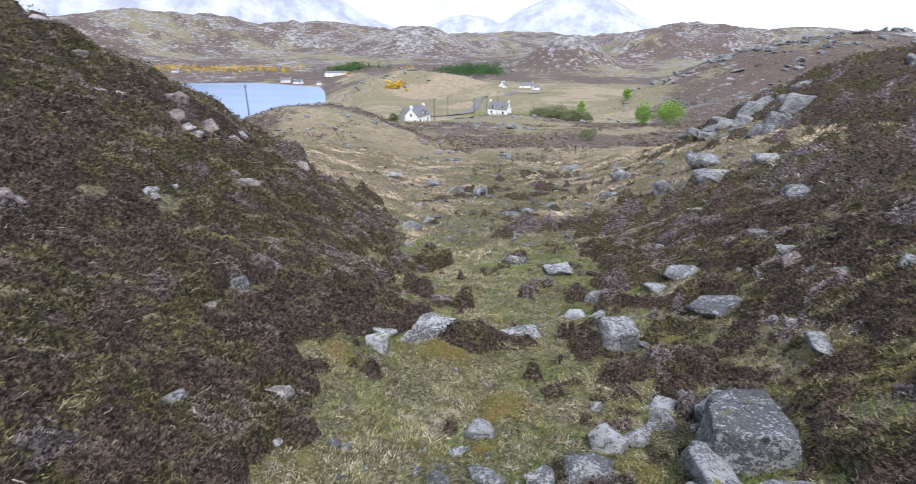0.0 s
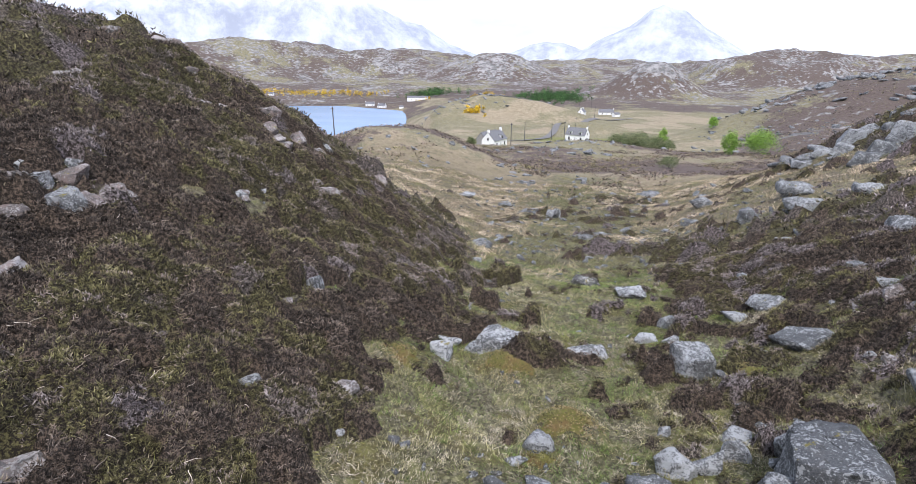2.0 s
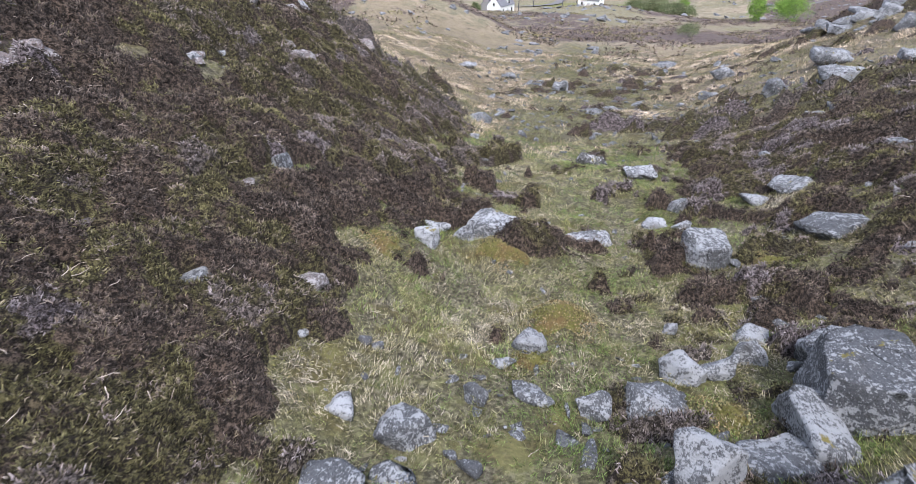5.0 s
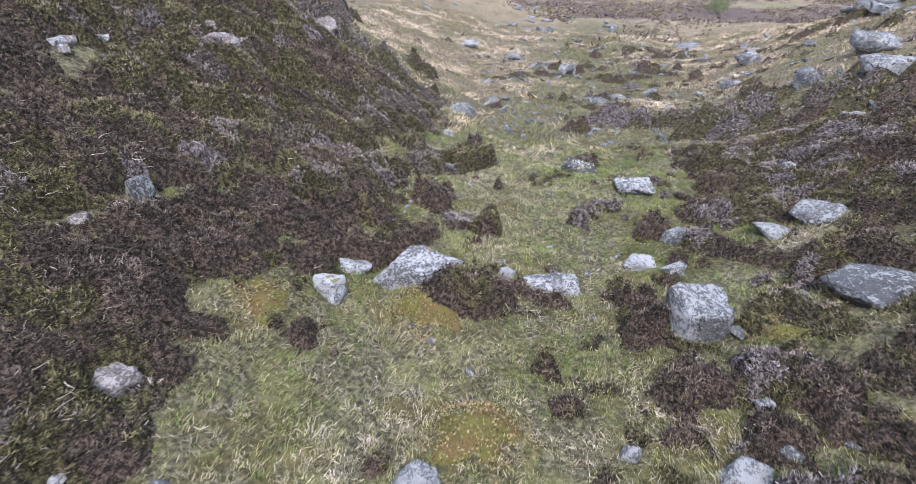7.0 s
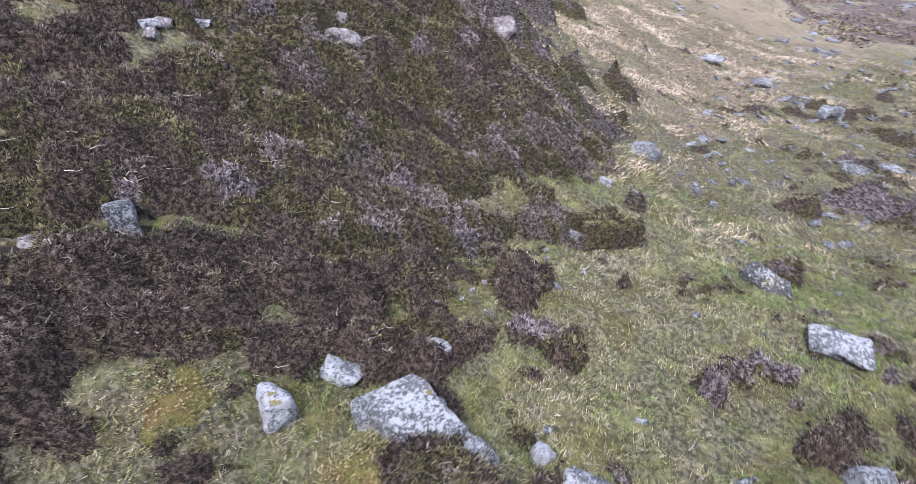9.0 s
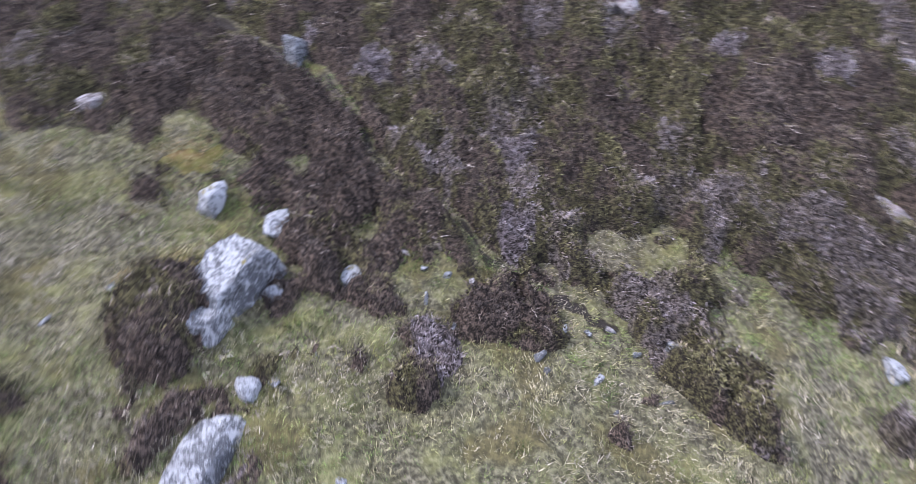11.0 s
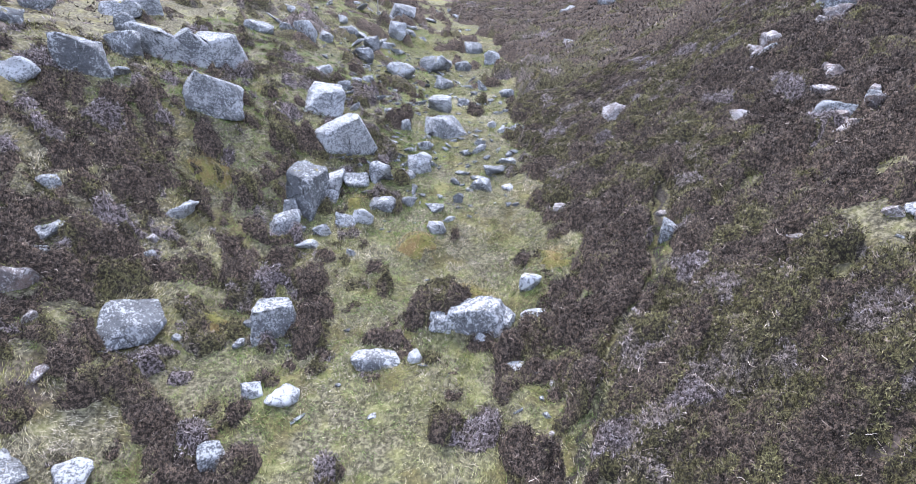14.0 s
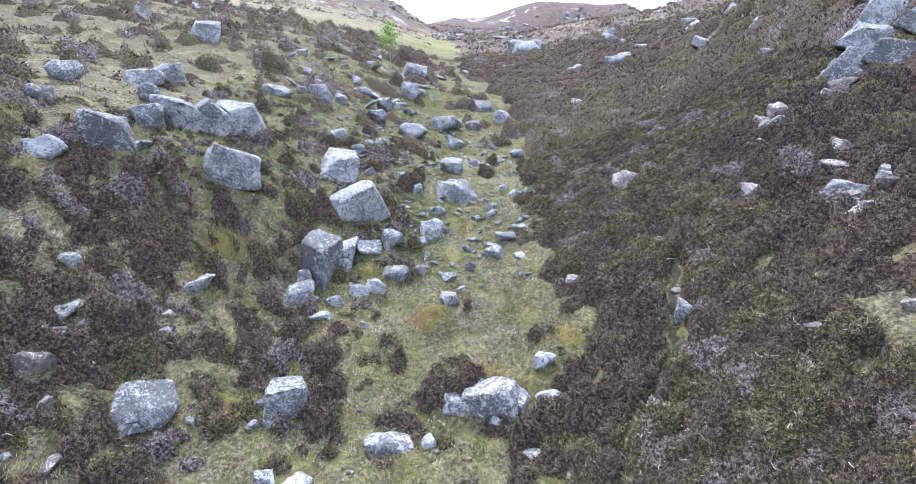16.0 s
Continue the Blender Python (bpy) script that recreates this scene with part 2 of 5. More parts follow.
M_BRACKEN = leafy("dead_bracken_and_straw", ((0.0, (0.17, 0.17, 0.085)), (0.3, (0.30, 0.255, 0.16)), (0.6, (0.50, 0.40, 0.285)), (1.0, (0.64, 0.54, 0.41))), 0.8, 0.45)
M_UNDER = leafy("olive_undergrowth", ((0.0, (0.11, 0.125, 0.036)), (0.4, (0.21, 0.20, 0.068)), (0.7, (0.27, 0.235, 0.11)), (1.0, (0.36, 0.30, 0.20))), 0.85, 0.4)
M_MOSS = moss_material()
M_MOSS_SHOOTS = leafy("bog_moss_shoots", ((0.0, (0.13, 0.13, 0.055)), (0.5, (0.20, 0.17, 0.08)), (1.0, (0.27, 0.19, 0.10))), 0.9, 0.4)
M_TWIG = leafy("bleached_twigs_and_shade", ((0.0, (0.16, 0.125, 0.10)), (1.0, (0.38, 0.33, 0.28))), 0.8)

# ---- terrain ----
# the valley by cross-sections along y: axis x, floor z, then half width, slope and rise of the west and of the east side
SECTIONS = np.array([
    (-60, -2.0, 8.60, 4.0, 0.25, 9.0, 4.0, 0.30, 9.0),
    (-30, -1.82, 5.6, 3.56, 0.28, 9.24, 2.74, 0.38, 9.30),
    (-14, -2.15, 4.48, 3.22, 0.31, 9.36, 2.58, 0.39, 9.46),
    (-4, -1.42, 2.36, 2.82, 0.42, 10.69, 1.90, 0.41, 9.84),
    (3, -0.72, 1.57, 2.86, 0.61, 11.56, 2.14, 0.45, 10.78),
    (8, 1.44, 0.30, 2.77, 0.53, 12.05, 3.71, 0.91, 10.85),
    (12, 1.40, -0.36, 3.22, 0.72, 13.14, 4.11, 0.73, 10.03),
    (17, 1.38, -1.18, 3.52, 0.88, 14.31, 5.40, 0.63, 8.87),
    (24, 1.88, -2.53, 4.15, 0.80, 11.57, 5.03, 0.66, 7.92),
    (35, 2.80, -4.41, 6.01, 0.41, 8.40, 5.82, 0.57, 8.14),
    (55, 4.83, -6.55, 9.54, 0.38, 5.05, 8.37, 0.43, 7.83)])
LOCH_Z = -75.0


def smooth(a, b, v):
    u = np.clip((v - a) / (b - a), 0, 1)
    return u * u * (3 - 2 * u)


def lattice(ix, iy, seed):
    h = (ix.astype(np.int64) * 374761393 + iy.astype(np.int64) * 668265263 + seed * 974711) & 0xFFFFFFFF
    h = ((h ^ (h >> 13)) * 1274126177) & 0xFFFFFFFF
    return ((h ^ (h >> 16)) & 0xFFFF) / 65535.0


def vnoise(x, y, seed=0):
    """Smooth noise of cell size 1, from -1 to 1."""
    ix, iy = np.floor(x), np.floor(y)
    u, v = x - ix, y - iy
    u, v = u * u * u * (u * (6 * u - 15) + 10), v * v * v * (v * (6 * v - 15) + 10)
    a, b = lattice(ix, iy, seed), lattice(ix + 1, iy, seed)
    c, d = lattice(ix, iy + 1, seed), lattice(ix + 1, iy + 1, seed)
    return 2 * ((a * (1 - u) + b * u) * (1 - v) + (c * (1 - u) + d * u) * v) - 1


def fbm(x, y, size, octaves=4, seed=0, gain=0.5):
    total, amp = 0.0, 1.0
    for k in range(octaves):
        ca, sa = math.cos(0.7 + k), math.sin(0.7 + k)
        total = total + amp * vnoise((x * ca - y * sa) / size + 17.3 * k, (x * sa + y * ca) / size, seed + k)
        size, amp = size * 0.5, amp * gain
    return total


def crags(x, y, size, octaves=4, seed=0):
    """Ridged noise from 0 to about 1.6: rocky knobs."""
    total, amp = 0.0, 1.0
    for k in range(octaves):
        ca, sa = math.cos(0.4 + k), math.sin(0.4 + k)
        total = total + amp * (1 - np.abs(vnoise((x * ca - y * sa) / size, (x * sa + y * ca) / size + 9.1 * k, seed + k)))
        size, amp = size * 0.5, amp * 0.5
    return total - 0.9


def section(y):
    """The cross-section's numbers at y, glided between the stations."""
    ys, tab = SECTIONS[:, 0], SECTIONS[:, 1:]
    y = np.clip(y, ys[0], ys[-1])
    k = np.clip(np.searchsorted(ys, y) - 1, 0, len(ys) - 2)
    step = np.diff(ys)[:, None]
    s = np.diff(tab, axis=0) / step
    m = np.vstack([s[:1], (s[:-1] * step[1:] + s[1:] * step[:-1]) / (step[1:] + step[:-1]), s[-1:]])
    h = step[k]
    u = ((y - ys[k])[:, None]) / h
    return ((2 * u**3 - 3 * u**2 + 1) * tab[k] + (u**3 - 2 * u**2 + u) * h * m[k]
            + (3 * u**2 - 2 * u**3) * tab[k + 1] + (u**3 - u**2) * h * m[k + 1])


def bump(x, y, cx, cy, rx, ry, turn=0.0, flat=1.0):
    """A mound of height 1 at (cx, cy); flat over 1 gives it a flatter top and steeper flanks."""
    c, s = math.cos(radians(turn)), math.sin(radians(turn))
    u, v = ((x - cx) * c + (y - cy) * s) / rx, ((y - cy) * c - (x - cx) * s) / ry
    return np.exp(-((u * u + v * v) ** flat))


def valley(x, y):
    a, c, wl, sl, hl, wr, sr, hr = section(y).T
    k = 0.8
    left = k * np.logaddexp(0, (a - x - wl) / k)
    right = k * np.logaddexp(0, (x - a - wr) / k)
    return c + hl * (1 - np.exp(-sl * left / hl)) + hr * (1 - np.exp(-sr * right / hr))


def bearing(deg, r):
    return r * math.sin(radians(deg)), r * math.cos(radians(deg))


def country(x, y):
    """The land beyond the valley: down to the loch in the north, and the hills round it."""
    r, b = np.hypot(x, y), np.degrees(np.arctan2(x, y))
    z = np.interp(r, [0, 55, 90, 130, 200, 260, 400, 550, 700, 850, 1100, 1500, 2200, 3200, 4600],
                  [-6, -7, -11.5, -15.5, -28, -35, -45, -54, -62, -64, -61, -58, -64, -80, -95])
    z = z - smooth(-9, -16, b) * np.interp(r, [140, 300, 430, 900, 1100], [0, 11, 26, 10, 0])
    north = smooth(75, 50, np.abs(b))
    z = z * north + (1 - north) * (6 + 4 * fbm(x, y, 60, 3, 40))
    hill = np.zeros_like(z)
    # brown mound west of the valley's mouth, and rocky knoll before the houses
    hill += 5.0 * bump(x, y, -17, 69, 12, 13, 0, 1.3) + 2.4 * bump(x, y, -32, 75, 18, 14)
    hill += 1.8 * bump(x, y, 12, 128, 13, 9, 0, 1.2) + 1.4 * bump(x, y, 3, 106, 12, 10)
    # long hill in the north-east
    hill += 27 * bump(x, y, 138, 215, 72, 60, 0, 1.4) + 22 * bump(x, y, 215, 240, 80, 80) + 6 * bump(x, y, 78, 150, 22, 22, 0, 1.3)
    hill += 7 * bump(x, y, 78, 95, 30, 28)
    # rocky knob before the loch's east end
    for deg, rad, up, wx, wy in ((-8.5, 430, 11, 46, 40), (-3, 460, 13, 40, 38), (1.5, 420, 9, 30, 26), (5, 330, 5, 26, 22),
                                 (10.9, 930, 48, 66, 60), (-4.3, 1300, 46, 105, 100), (-12.5, 1450, 28, 190, 150), (2.5, 1500, 26, 120, 140),
                                 (-20, 1500, 40, 170, 170), (-27, 1450, 46, 160, 160), (-34, 1400, 44, 190, 180), (-43, 1300, 40, 240, 220), (18, 1300, 28, 90, 120), (22.5, 1250, 38, 130, 140), (28, 1350, 24, 150, 160), (35, 1400, 30, 200, 200),
                                 (20, 2000, 30, 300, 200), (-10, 2200, 36, 240, 200), (-17, 2300, 46, 260, 250), (5, 2300, 26, 300, 250), (-32, 2300, 60, 400, 300)):
        cx, cy = bearing(deg, rad)
        hill += up * bump(x, y, cx, cy, wx, wy, -deg, 1.25)
    rough = smooth(60, 400, r)
    z = z + hill + rough * (2.5 + 9 * smooth(700, 1500, r)) * crags(x, y, 110, 5, 5) * (0.35 + smooth(3, 25, hill))
    # mountains
    for deg, rad, up, wx, wy in ((-23, 4150, 560, 1350, 560), (-40, 4200, 380, 900, 600), (11.2, 4000, 330, 640, 420), (1, 4350, 150, 500, 200), (43, 4100, 200, 420, 400), (60, 4100, 260, 500, 500)):
        cx, cy = bearing(deg, rad)
        d = np.sqrt(((x - cx) * math.cos(radians(deg)) - (y - cy) * math.sin(radians(deg))) ** 2 / wx**2
                    + ((x - cx) * math.sin(radians(deg)) + (y - cy) * math.cos(radians(deg))) ** 2 / wy**2)
        z = z + up * np.clip(1 - d, 0, 1) ** 1.05 * (1 + 0.3 * crags(x, y, 420, 4, 11))
    # the loch's basin
    shore = np.interp(b, [-40, -26, -20, -14], [850, 822, 765, 695]) + 7 * vnoise(b * 0.6, b * 0) + 3 * vnoise(b * 2.3, b * 0 + 5)
    basin = smooth(10, -25, r - shore) * smooth(400, 450, r) * smooth(-12.5, -15.0, b + 0.006 * (r - 600)) * smooth(-60, -50, b)
    z = z * (1 - basin) + (LOCH_Z - 4) * basin
    # hills that close the valley in the south
    south = smooth(-14, -46, y)
    z = z + south * (19 * bump(x, y, 23, -64, 18.5, 34, 0, 2.2) + 13 * bump(x, y, 70, -95, 44, 60) + 6.5 * bump(x, y, -51, -50, 17, 34, 0, 1.5) + 12 * bump(x, y, -80, -70, 45, 60)
                     + 13 * bump(x, y, -32, -150, 25, 26, 0, 1.3) + 4 * bump(x, y, 2, -150, 14, 22) + 3 * bump(x, y, -52, -140, 14, 22)
                     + 2.4 * crags(x, y, 22, 4, 21) * smooth(-45, -90, y))
    return z


def ground_z(x, y):
    x, y = np.atleast_1d(np.asarray(x, float)), np.atleast_1d(np.asarray(y, float))
    r = np.hypot(x - 1, y - 5)
    far = smooth(38, 75, np.hypot((x - 1) * 0.8, np.where(y > 5, y - 5, (y - 5) * 0.6)))
    z = valley(x, y) * (1 - far) + country(x, y) * far
    a = section(y)[:, 0]
    floor = np.exp(-((x - a - 0.3) / 3.0) ** 2)
    z = z + (0.16 - 0.08 * floor) * fbm(x, y, 3.2, 3, 2) + 0.055 * fbm(x, y, 0.8, 2, 8) * smooth(60, 25, r)
    # ledge with the heather hummock, moss hummock, wet hollow
    z = z + 0.42 * bump(x, y, 0.2, 10.75, 1.1, 0.85, 15, 1.6) + 0.22 * bump(x, y, 1.0, 8.3, 0.6, 0.55, 0, 1.5)
    z = z - 0.16 * bump(x, y, 2.3, 19.6, 1.3, 1.0, 0, 1.5)
    z = z + 0.9 * bump(x, y, -12.3, 21.0, 4.2, 5.5, 0, 1.3) + 3.4 * bump(x, y, 28, 38, 8, 9, 0, 1.3)
    z = z + 3.0 * bump(x, y, -17.5, -6, 5, 10, 0, 1.2)
    # rocky steps of the west slope and the scarp on the east side
    z = z + 0.3 * bump(x, y, -12.8, 18.2, 1.6, 1.3, 0, 1.5) + 0.5 * bump(x, y, -9.4, 9.6, 1.2, 1.5, 0, 1.4)
    return z

# ---- ground cover ----
EDGES = np.array([(-60, 0.0, -1.0), (-20, -1.2, -2.4), (-13, -3.2, -0.4), (-4, -2.9, 1.2), (3, -2.5, 2.2), (8, -2.7, 3.1), (12, -1.5, 3.2), (17, -1.4, 4.6), (24, -3.2, 6.5), (35, -5.0, 8.0), (60, -6.0, 10.0)])


RUNNEL = np.array([(8.6, -5.0), (10.4, -4.44), (11.2, -4.1), (12.3, -3.24), (13.5, -2.46), (14.7, -1.73), (16.2, -1.4)])


def runnel(x, y, reach):
    """1 along the bare peaty runnel in the heather west of the grass, falling to 0 at reach."""
    mid = np.interp(y, RUNNEL[:, 0], RUNNEL[:, 1]) + 0.12 * vnoise(x * 0, y * 2.3, 55)
    return smooth(reach, 0.3 * reach, np.abs(x - mid)) * smooth(RUNNEL[0, 0] - 0.4, RUNNEL[0, 0], y) * smooth(RUNNEL[-1, 0] + 0.4, RUNNEL[-1, 0], y)


def heath_cover(x, y):
    """How much heather grows, from 0 to 1, in the valley and near it."""
    gl, gr = np.interp(y, EDGES[:, 0], EDGES[:, 1]), np.interp(y, EDGES[:, 0], EDGES[:, 2])
    patch, small = fbm(x, y, 4.5, 3, 61), fbm(x, y, 1.5, 2, 71)
    left = smooth(0.8, -0.9, x - gl + 0.6 * small) * np.clip(1.08 - 0.30 * smooth(0.25, 0.8, patch) - 0.62 * smooth(0.25, 0.85, fbm(x, y, 1.9, 3, 73)) - 0.28 * smooth(17, 21, y) * smooth(-9, -5, x), 0, 1)
    right = smooth(-1.4, 1.0, x - gr + 0.8 * small) * np.clip(0.30 + 0.12 * patch + 0.14 * small + 0.30 * smooth(14, 20, y) - 0.2 * smooth(7, 1, y) + 0.2 * bump(x, y, 7.5, 13, 3.5, 4, 0, 2), 0.05, 1)
    out = np.maximum(left, right)
    mouth = smooth(21, 27, y) * smooth(-1.5, 1.5, x - np.interp(y, [21, 27, 35, 50, 70], [-7, -8.5, -11, -18, -24]) + 1.2 * patch)
    out = out * (1 - 0.93 * mouth * (x < 20)) + 0.22 * mouth * smooth(0.0, 0.5, fbm(x, y, 5.0, 4, 64)) * smooth(9, 5, np.abs(x - section(y)[:, 0]))
    east = smooth(16, 24, x - 0.25 * (y - 25)) * smooth(22, 28, y)
    out = np.maximum(out, east * np.clip(0.75 + 0.5 * patch, 0, 1))
    # a strip of grass across the east bank, heather tufts here and there on the floor
    out = out - 0.75 * bump(x, y, 5.4, 13.2, 2.2, 0.5, 46, 2)
    out = np.maximum(out, 0.34 * smooth(0.3, 0.8, fbm(x, y, 1.0, 2, 77)) * smooth(20, 14, y))
    out = out * (1 - 0.9 * runnel(x, y, 0.32))
    # hummock on the ledge, and a few bushes on the valley floor
    out = np.maximum(out, bump(x, y, 0.45, 10.9, 0.8, 0.5, 20, 2))
    out = np.maximum(out, 0.8 * smooth(0.62, 0.8, small) * smooth(13, 15, y) * smooth(30, 24, y))
    return out


def covers(x, y):
    r, b = np.hypot(x, y), np.degrees(np.arctan2(x, y))
    near = smooth(75, 45, r)
    heath = heath_cover(x, y) * near
    green = near * (0.25 + 0.30 * smooth(6, 3, np.abs(x - 0.8)) * smooth(26, 14, y))
    tan = near * (0.75 * smooth(24, 30, y) * smooth(26, 18, np.abs(x - 3)) * smooth(2.0, 6.0, np.abs(x - section(y)[:, 0] - 1)))
    rock, scree_haze = np.zeros_like(x), np.zeros_like(x)
    wet = 0.9 * bump(x, y, 2.2, 19.3, 0.75, 0.55, 0, 2) + 0.5 * bump(x, y, 0.6, 20.0, 0.8, 1.8, 0, 2) + 0.7 * runnel(x, y, 0.22)
    far = 1 - near
    n1, n2 = fbm(x, y, 160, 4, 91), fbm(x, y, 40, 4, 95)
    h_far = np.clip(0.62 + 0.35 * n1 + 0.3 * n2, 0, 1)
    fields = smooth(26, 20, np.abs(b + 3)) * smooth(130, 160, r) * smooth(720, 560, r)
    h_far = h_far * (1 - 0.8 * fields) * (1 + 0.12 * bump(x, y, 118, 215, 130, 110, 0, 2))
    lawn = bump(x, y, *bearing(-4.7, 196), 17, 12, 0, 2) + 0.8 * bump(x, y, *bearing(4.5, 262), 26, 16, 0, 2)
    shore = smooth(640, 700, r) * smooth(960, 880, r) * smooth(14, 9, np.abs(b + 9))
    mound = np.clip(bump(x, y, -17, 75, 22, 8, 0, 2) + 0.9 * bump(x, y, 2, 86, 16, 9, 0, 2), 0, 1)
    middle = smooth(160, 120, r) * smooth(-30, -10, y)
    h_far = h_far * (1 - middle) + middle * np.clip(0.36 + 0.4 * n2 + 0.35 * bump(x, y, -3, 75, 10, 8, 0, 2), 0, 1)
    heath += far * np.maximum(h_far, 0.9 * mound)
    green += far * np.clip(0.05 + 0.25 * middle + 0.22 * fields + 1.0 * lawn + 0.30 * shore, 0, 1.4)
    tan += far * (0.35 * middle + 0.05 * bump(x, y, 118, 215, 130, 110, 0, 2) + 0.35 * fields + 0.5 * shore + 0.4 * smooth(0.1, 0.6, n2)) * (1 - np.clip(lawn, 0, 1))
    ne = bump(x, y, 118, 215, 110, 90, 0, 2)
    rock += far * (0.16 + 0.24 * ne + 0.34 * smooth(380, 900, r) + 0.10 * smooth(900, 1400, r)) * (1 - 0.75 * shore) * (1 - 0.5 * fields)
    rock += 0.35 * bump(x, y, *bearing(10.9, 930), 66, 60, 0, 1.5) + 0.3 * bump(x, y, *bearing(-4.3, 1290), 110, 100, 0, 1.5)
    rock += near * 0.10 * smooth(24, 32, y) + smooth(-40, -75, y) * 0.25
    # pale scree with painted haze, set in by distance alone
    scree_haze += smooth(3000, 3500, r)
    # where near plants stand: litter and painted shade under them
    litter_shade = smooth(60, 40, np.hypot(x - 1, y - 12)) * smooth(30, 22, np.abs(x - 1))
    return np.stack([heath, green, rock, np.ones_like(x)], 1), np.stack([tan, scree_haze, wet, np.ones_like(x)], 1), np.stack([litter_shade, litter_shade, litter_shade, np.ones_like(x)], 1)


def mesh_of(name, verts, faces, colours=(), smooth_faces=False):
    """A mesh from arrays: vertices (n, 3), faces (m, 3 or 4) and point colours by name."""
    me = bpy.data.meshes.new(name)
    me.vertices.add(len(verts))
    me.vertices.foreach_set("co", np.ascontiguousarray(verts, np.float32).ravel())
    k = faces.shape[1]
    me.loops.add(faces.size)
    me.loops.foreach_set("vertex_index", np.ascontiguousarray(faces, np.int32).ravel())
    me.polygons.add(len(faces))
    me.polygons.foreach_set("loop_start", np.arange(0, faces.size, k, dtype=np.int32))
    if smooth_faces:
        me.polygons.foreach_set("use_smooth", np.ones(len(faces), bool))
    for key, data in colours:
        a = me.attributes.new(key, "FLOAT_COLOR", "POINT")
        a.data.foreach_set("color", np.ascontiguousarray(data, np.float32).ravel())
    me.update(calc_edges=True)
    return me


def ground_sheet():
    """One sheet in rings round the valley, finer towards the north, out to the mountains."""
    ang = np.concatenate([np.linspace(-54, 54, 431)[:-1], np.linspace(54, 306, 200)[:-1]])
    rad = [0.002, 0.12]
    while rad[-1] < 4650:
        rad.append(rad[-1] + max(0.18, 0.0205 * rad[-1]))
    rad = np.array(rad)
    aa, rr = np.meshgrid(np.radians(ang), rad)
    x, y = (1.5 + rr * np.sin(aa)).ravel(), (10 + rr * np.cos(aa)).ravel()
    z = ground_z(x, y)
    na, nr = len(ang), len(rad)
    i, j = np.meshgrid(np.arange(nr - 1), np.arange(na), indexing="ij")
    j2 = (j + 1) % na
    faces = np.stack([i * na + j, (i + 1) * na + j, (i + 1) * na + j2, i * na + j2], -1).reshape(-1, 4)[:, ::-1]
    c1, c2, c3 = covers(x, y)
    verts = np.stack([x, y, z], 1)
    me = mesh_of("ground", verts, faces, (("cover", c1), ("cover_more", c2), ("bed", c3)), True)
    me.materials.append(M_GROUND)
    ob = new("ground", me)
    return tagged(ob, "rough moorland valley of heather and grass with hills beyond", "moorland", kind="structure")


ground = ground_sheet()


def normals_at(x, y, e=0.15):
    gx = (ground_z(x + e, y) - ground_z(x - e, y)) / (2 * e)
    gy = (ground_z(x, y + e) - ground_z(x, y - e)) / (2 * e)
    n = np.stack([-gx, -gy, np.ones_like(gx)], 1)
    return n / np.linalg.norm(n, axis=1)[:, None]


rng = np.random.default_rng(7)

# ---- rocks ----
def icosphere(level):
    bm = bmesh.new()
    bmesh.ops.create_icosphere(bm, subdivisions=level, radius=1.0)
    v = np.array([p.co[:] for p in bm.verts])
    f = np.array([[p.index for p in q.verts] for q in bm.faces])
    bm.free()
    return v, f


BALL = {k: icosphere(k) for k in (2, 3)}


def stone_corners(shape, r):
    """The corners of one stone within a unit box: rough, a block, a leaning slab or a low ledge."""
    if shape == "rough":
        v = r.normal(0, 1, (15, 3))
        v /= np.linalg.norm(v, axis=1)[:, None]
        v = np.sign(v) * np.abs(v) ** 0.75
        return v * r.uniform(0.72, 1.0, (15, 1))
    out = []
    lift = r.uniform(-0.3, 0.3, 2)
    for sx in (-1, 1):
        for sy in (-1, 1):
            for sz in (-1, 1):
                c = np.array([sx, sy, sz], float)
                c[:2] *= r.uniform(0.62, 1.0, 2) * (0.8 if sz > 0 else 1.0)
                if sz > 0:
                    c[2] += lift[0] * sx + lift[1] * sy - r.uniform(0, 0.35)
                if shape == "slab":
                    c[0] += 0.3 * sz
                    c[2] -= 0.45 * (sy < 0) * (sz > 0)
                cut = r.uniform(0.06, 0.34, 3)
                for k in range(3):
                    p = c.copy()
                    p[k] -= np.sign(c[k]) * cut[k]
                    out.append(p)
    return np.array(out)


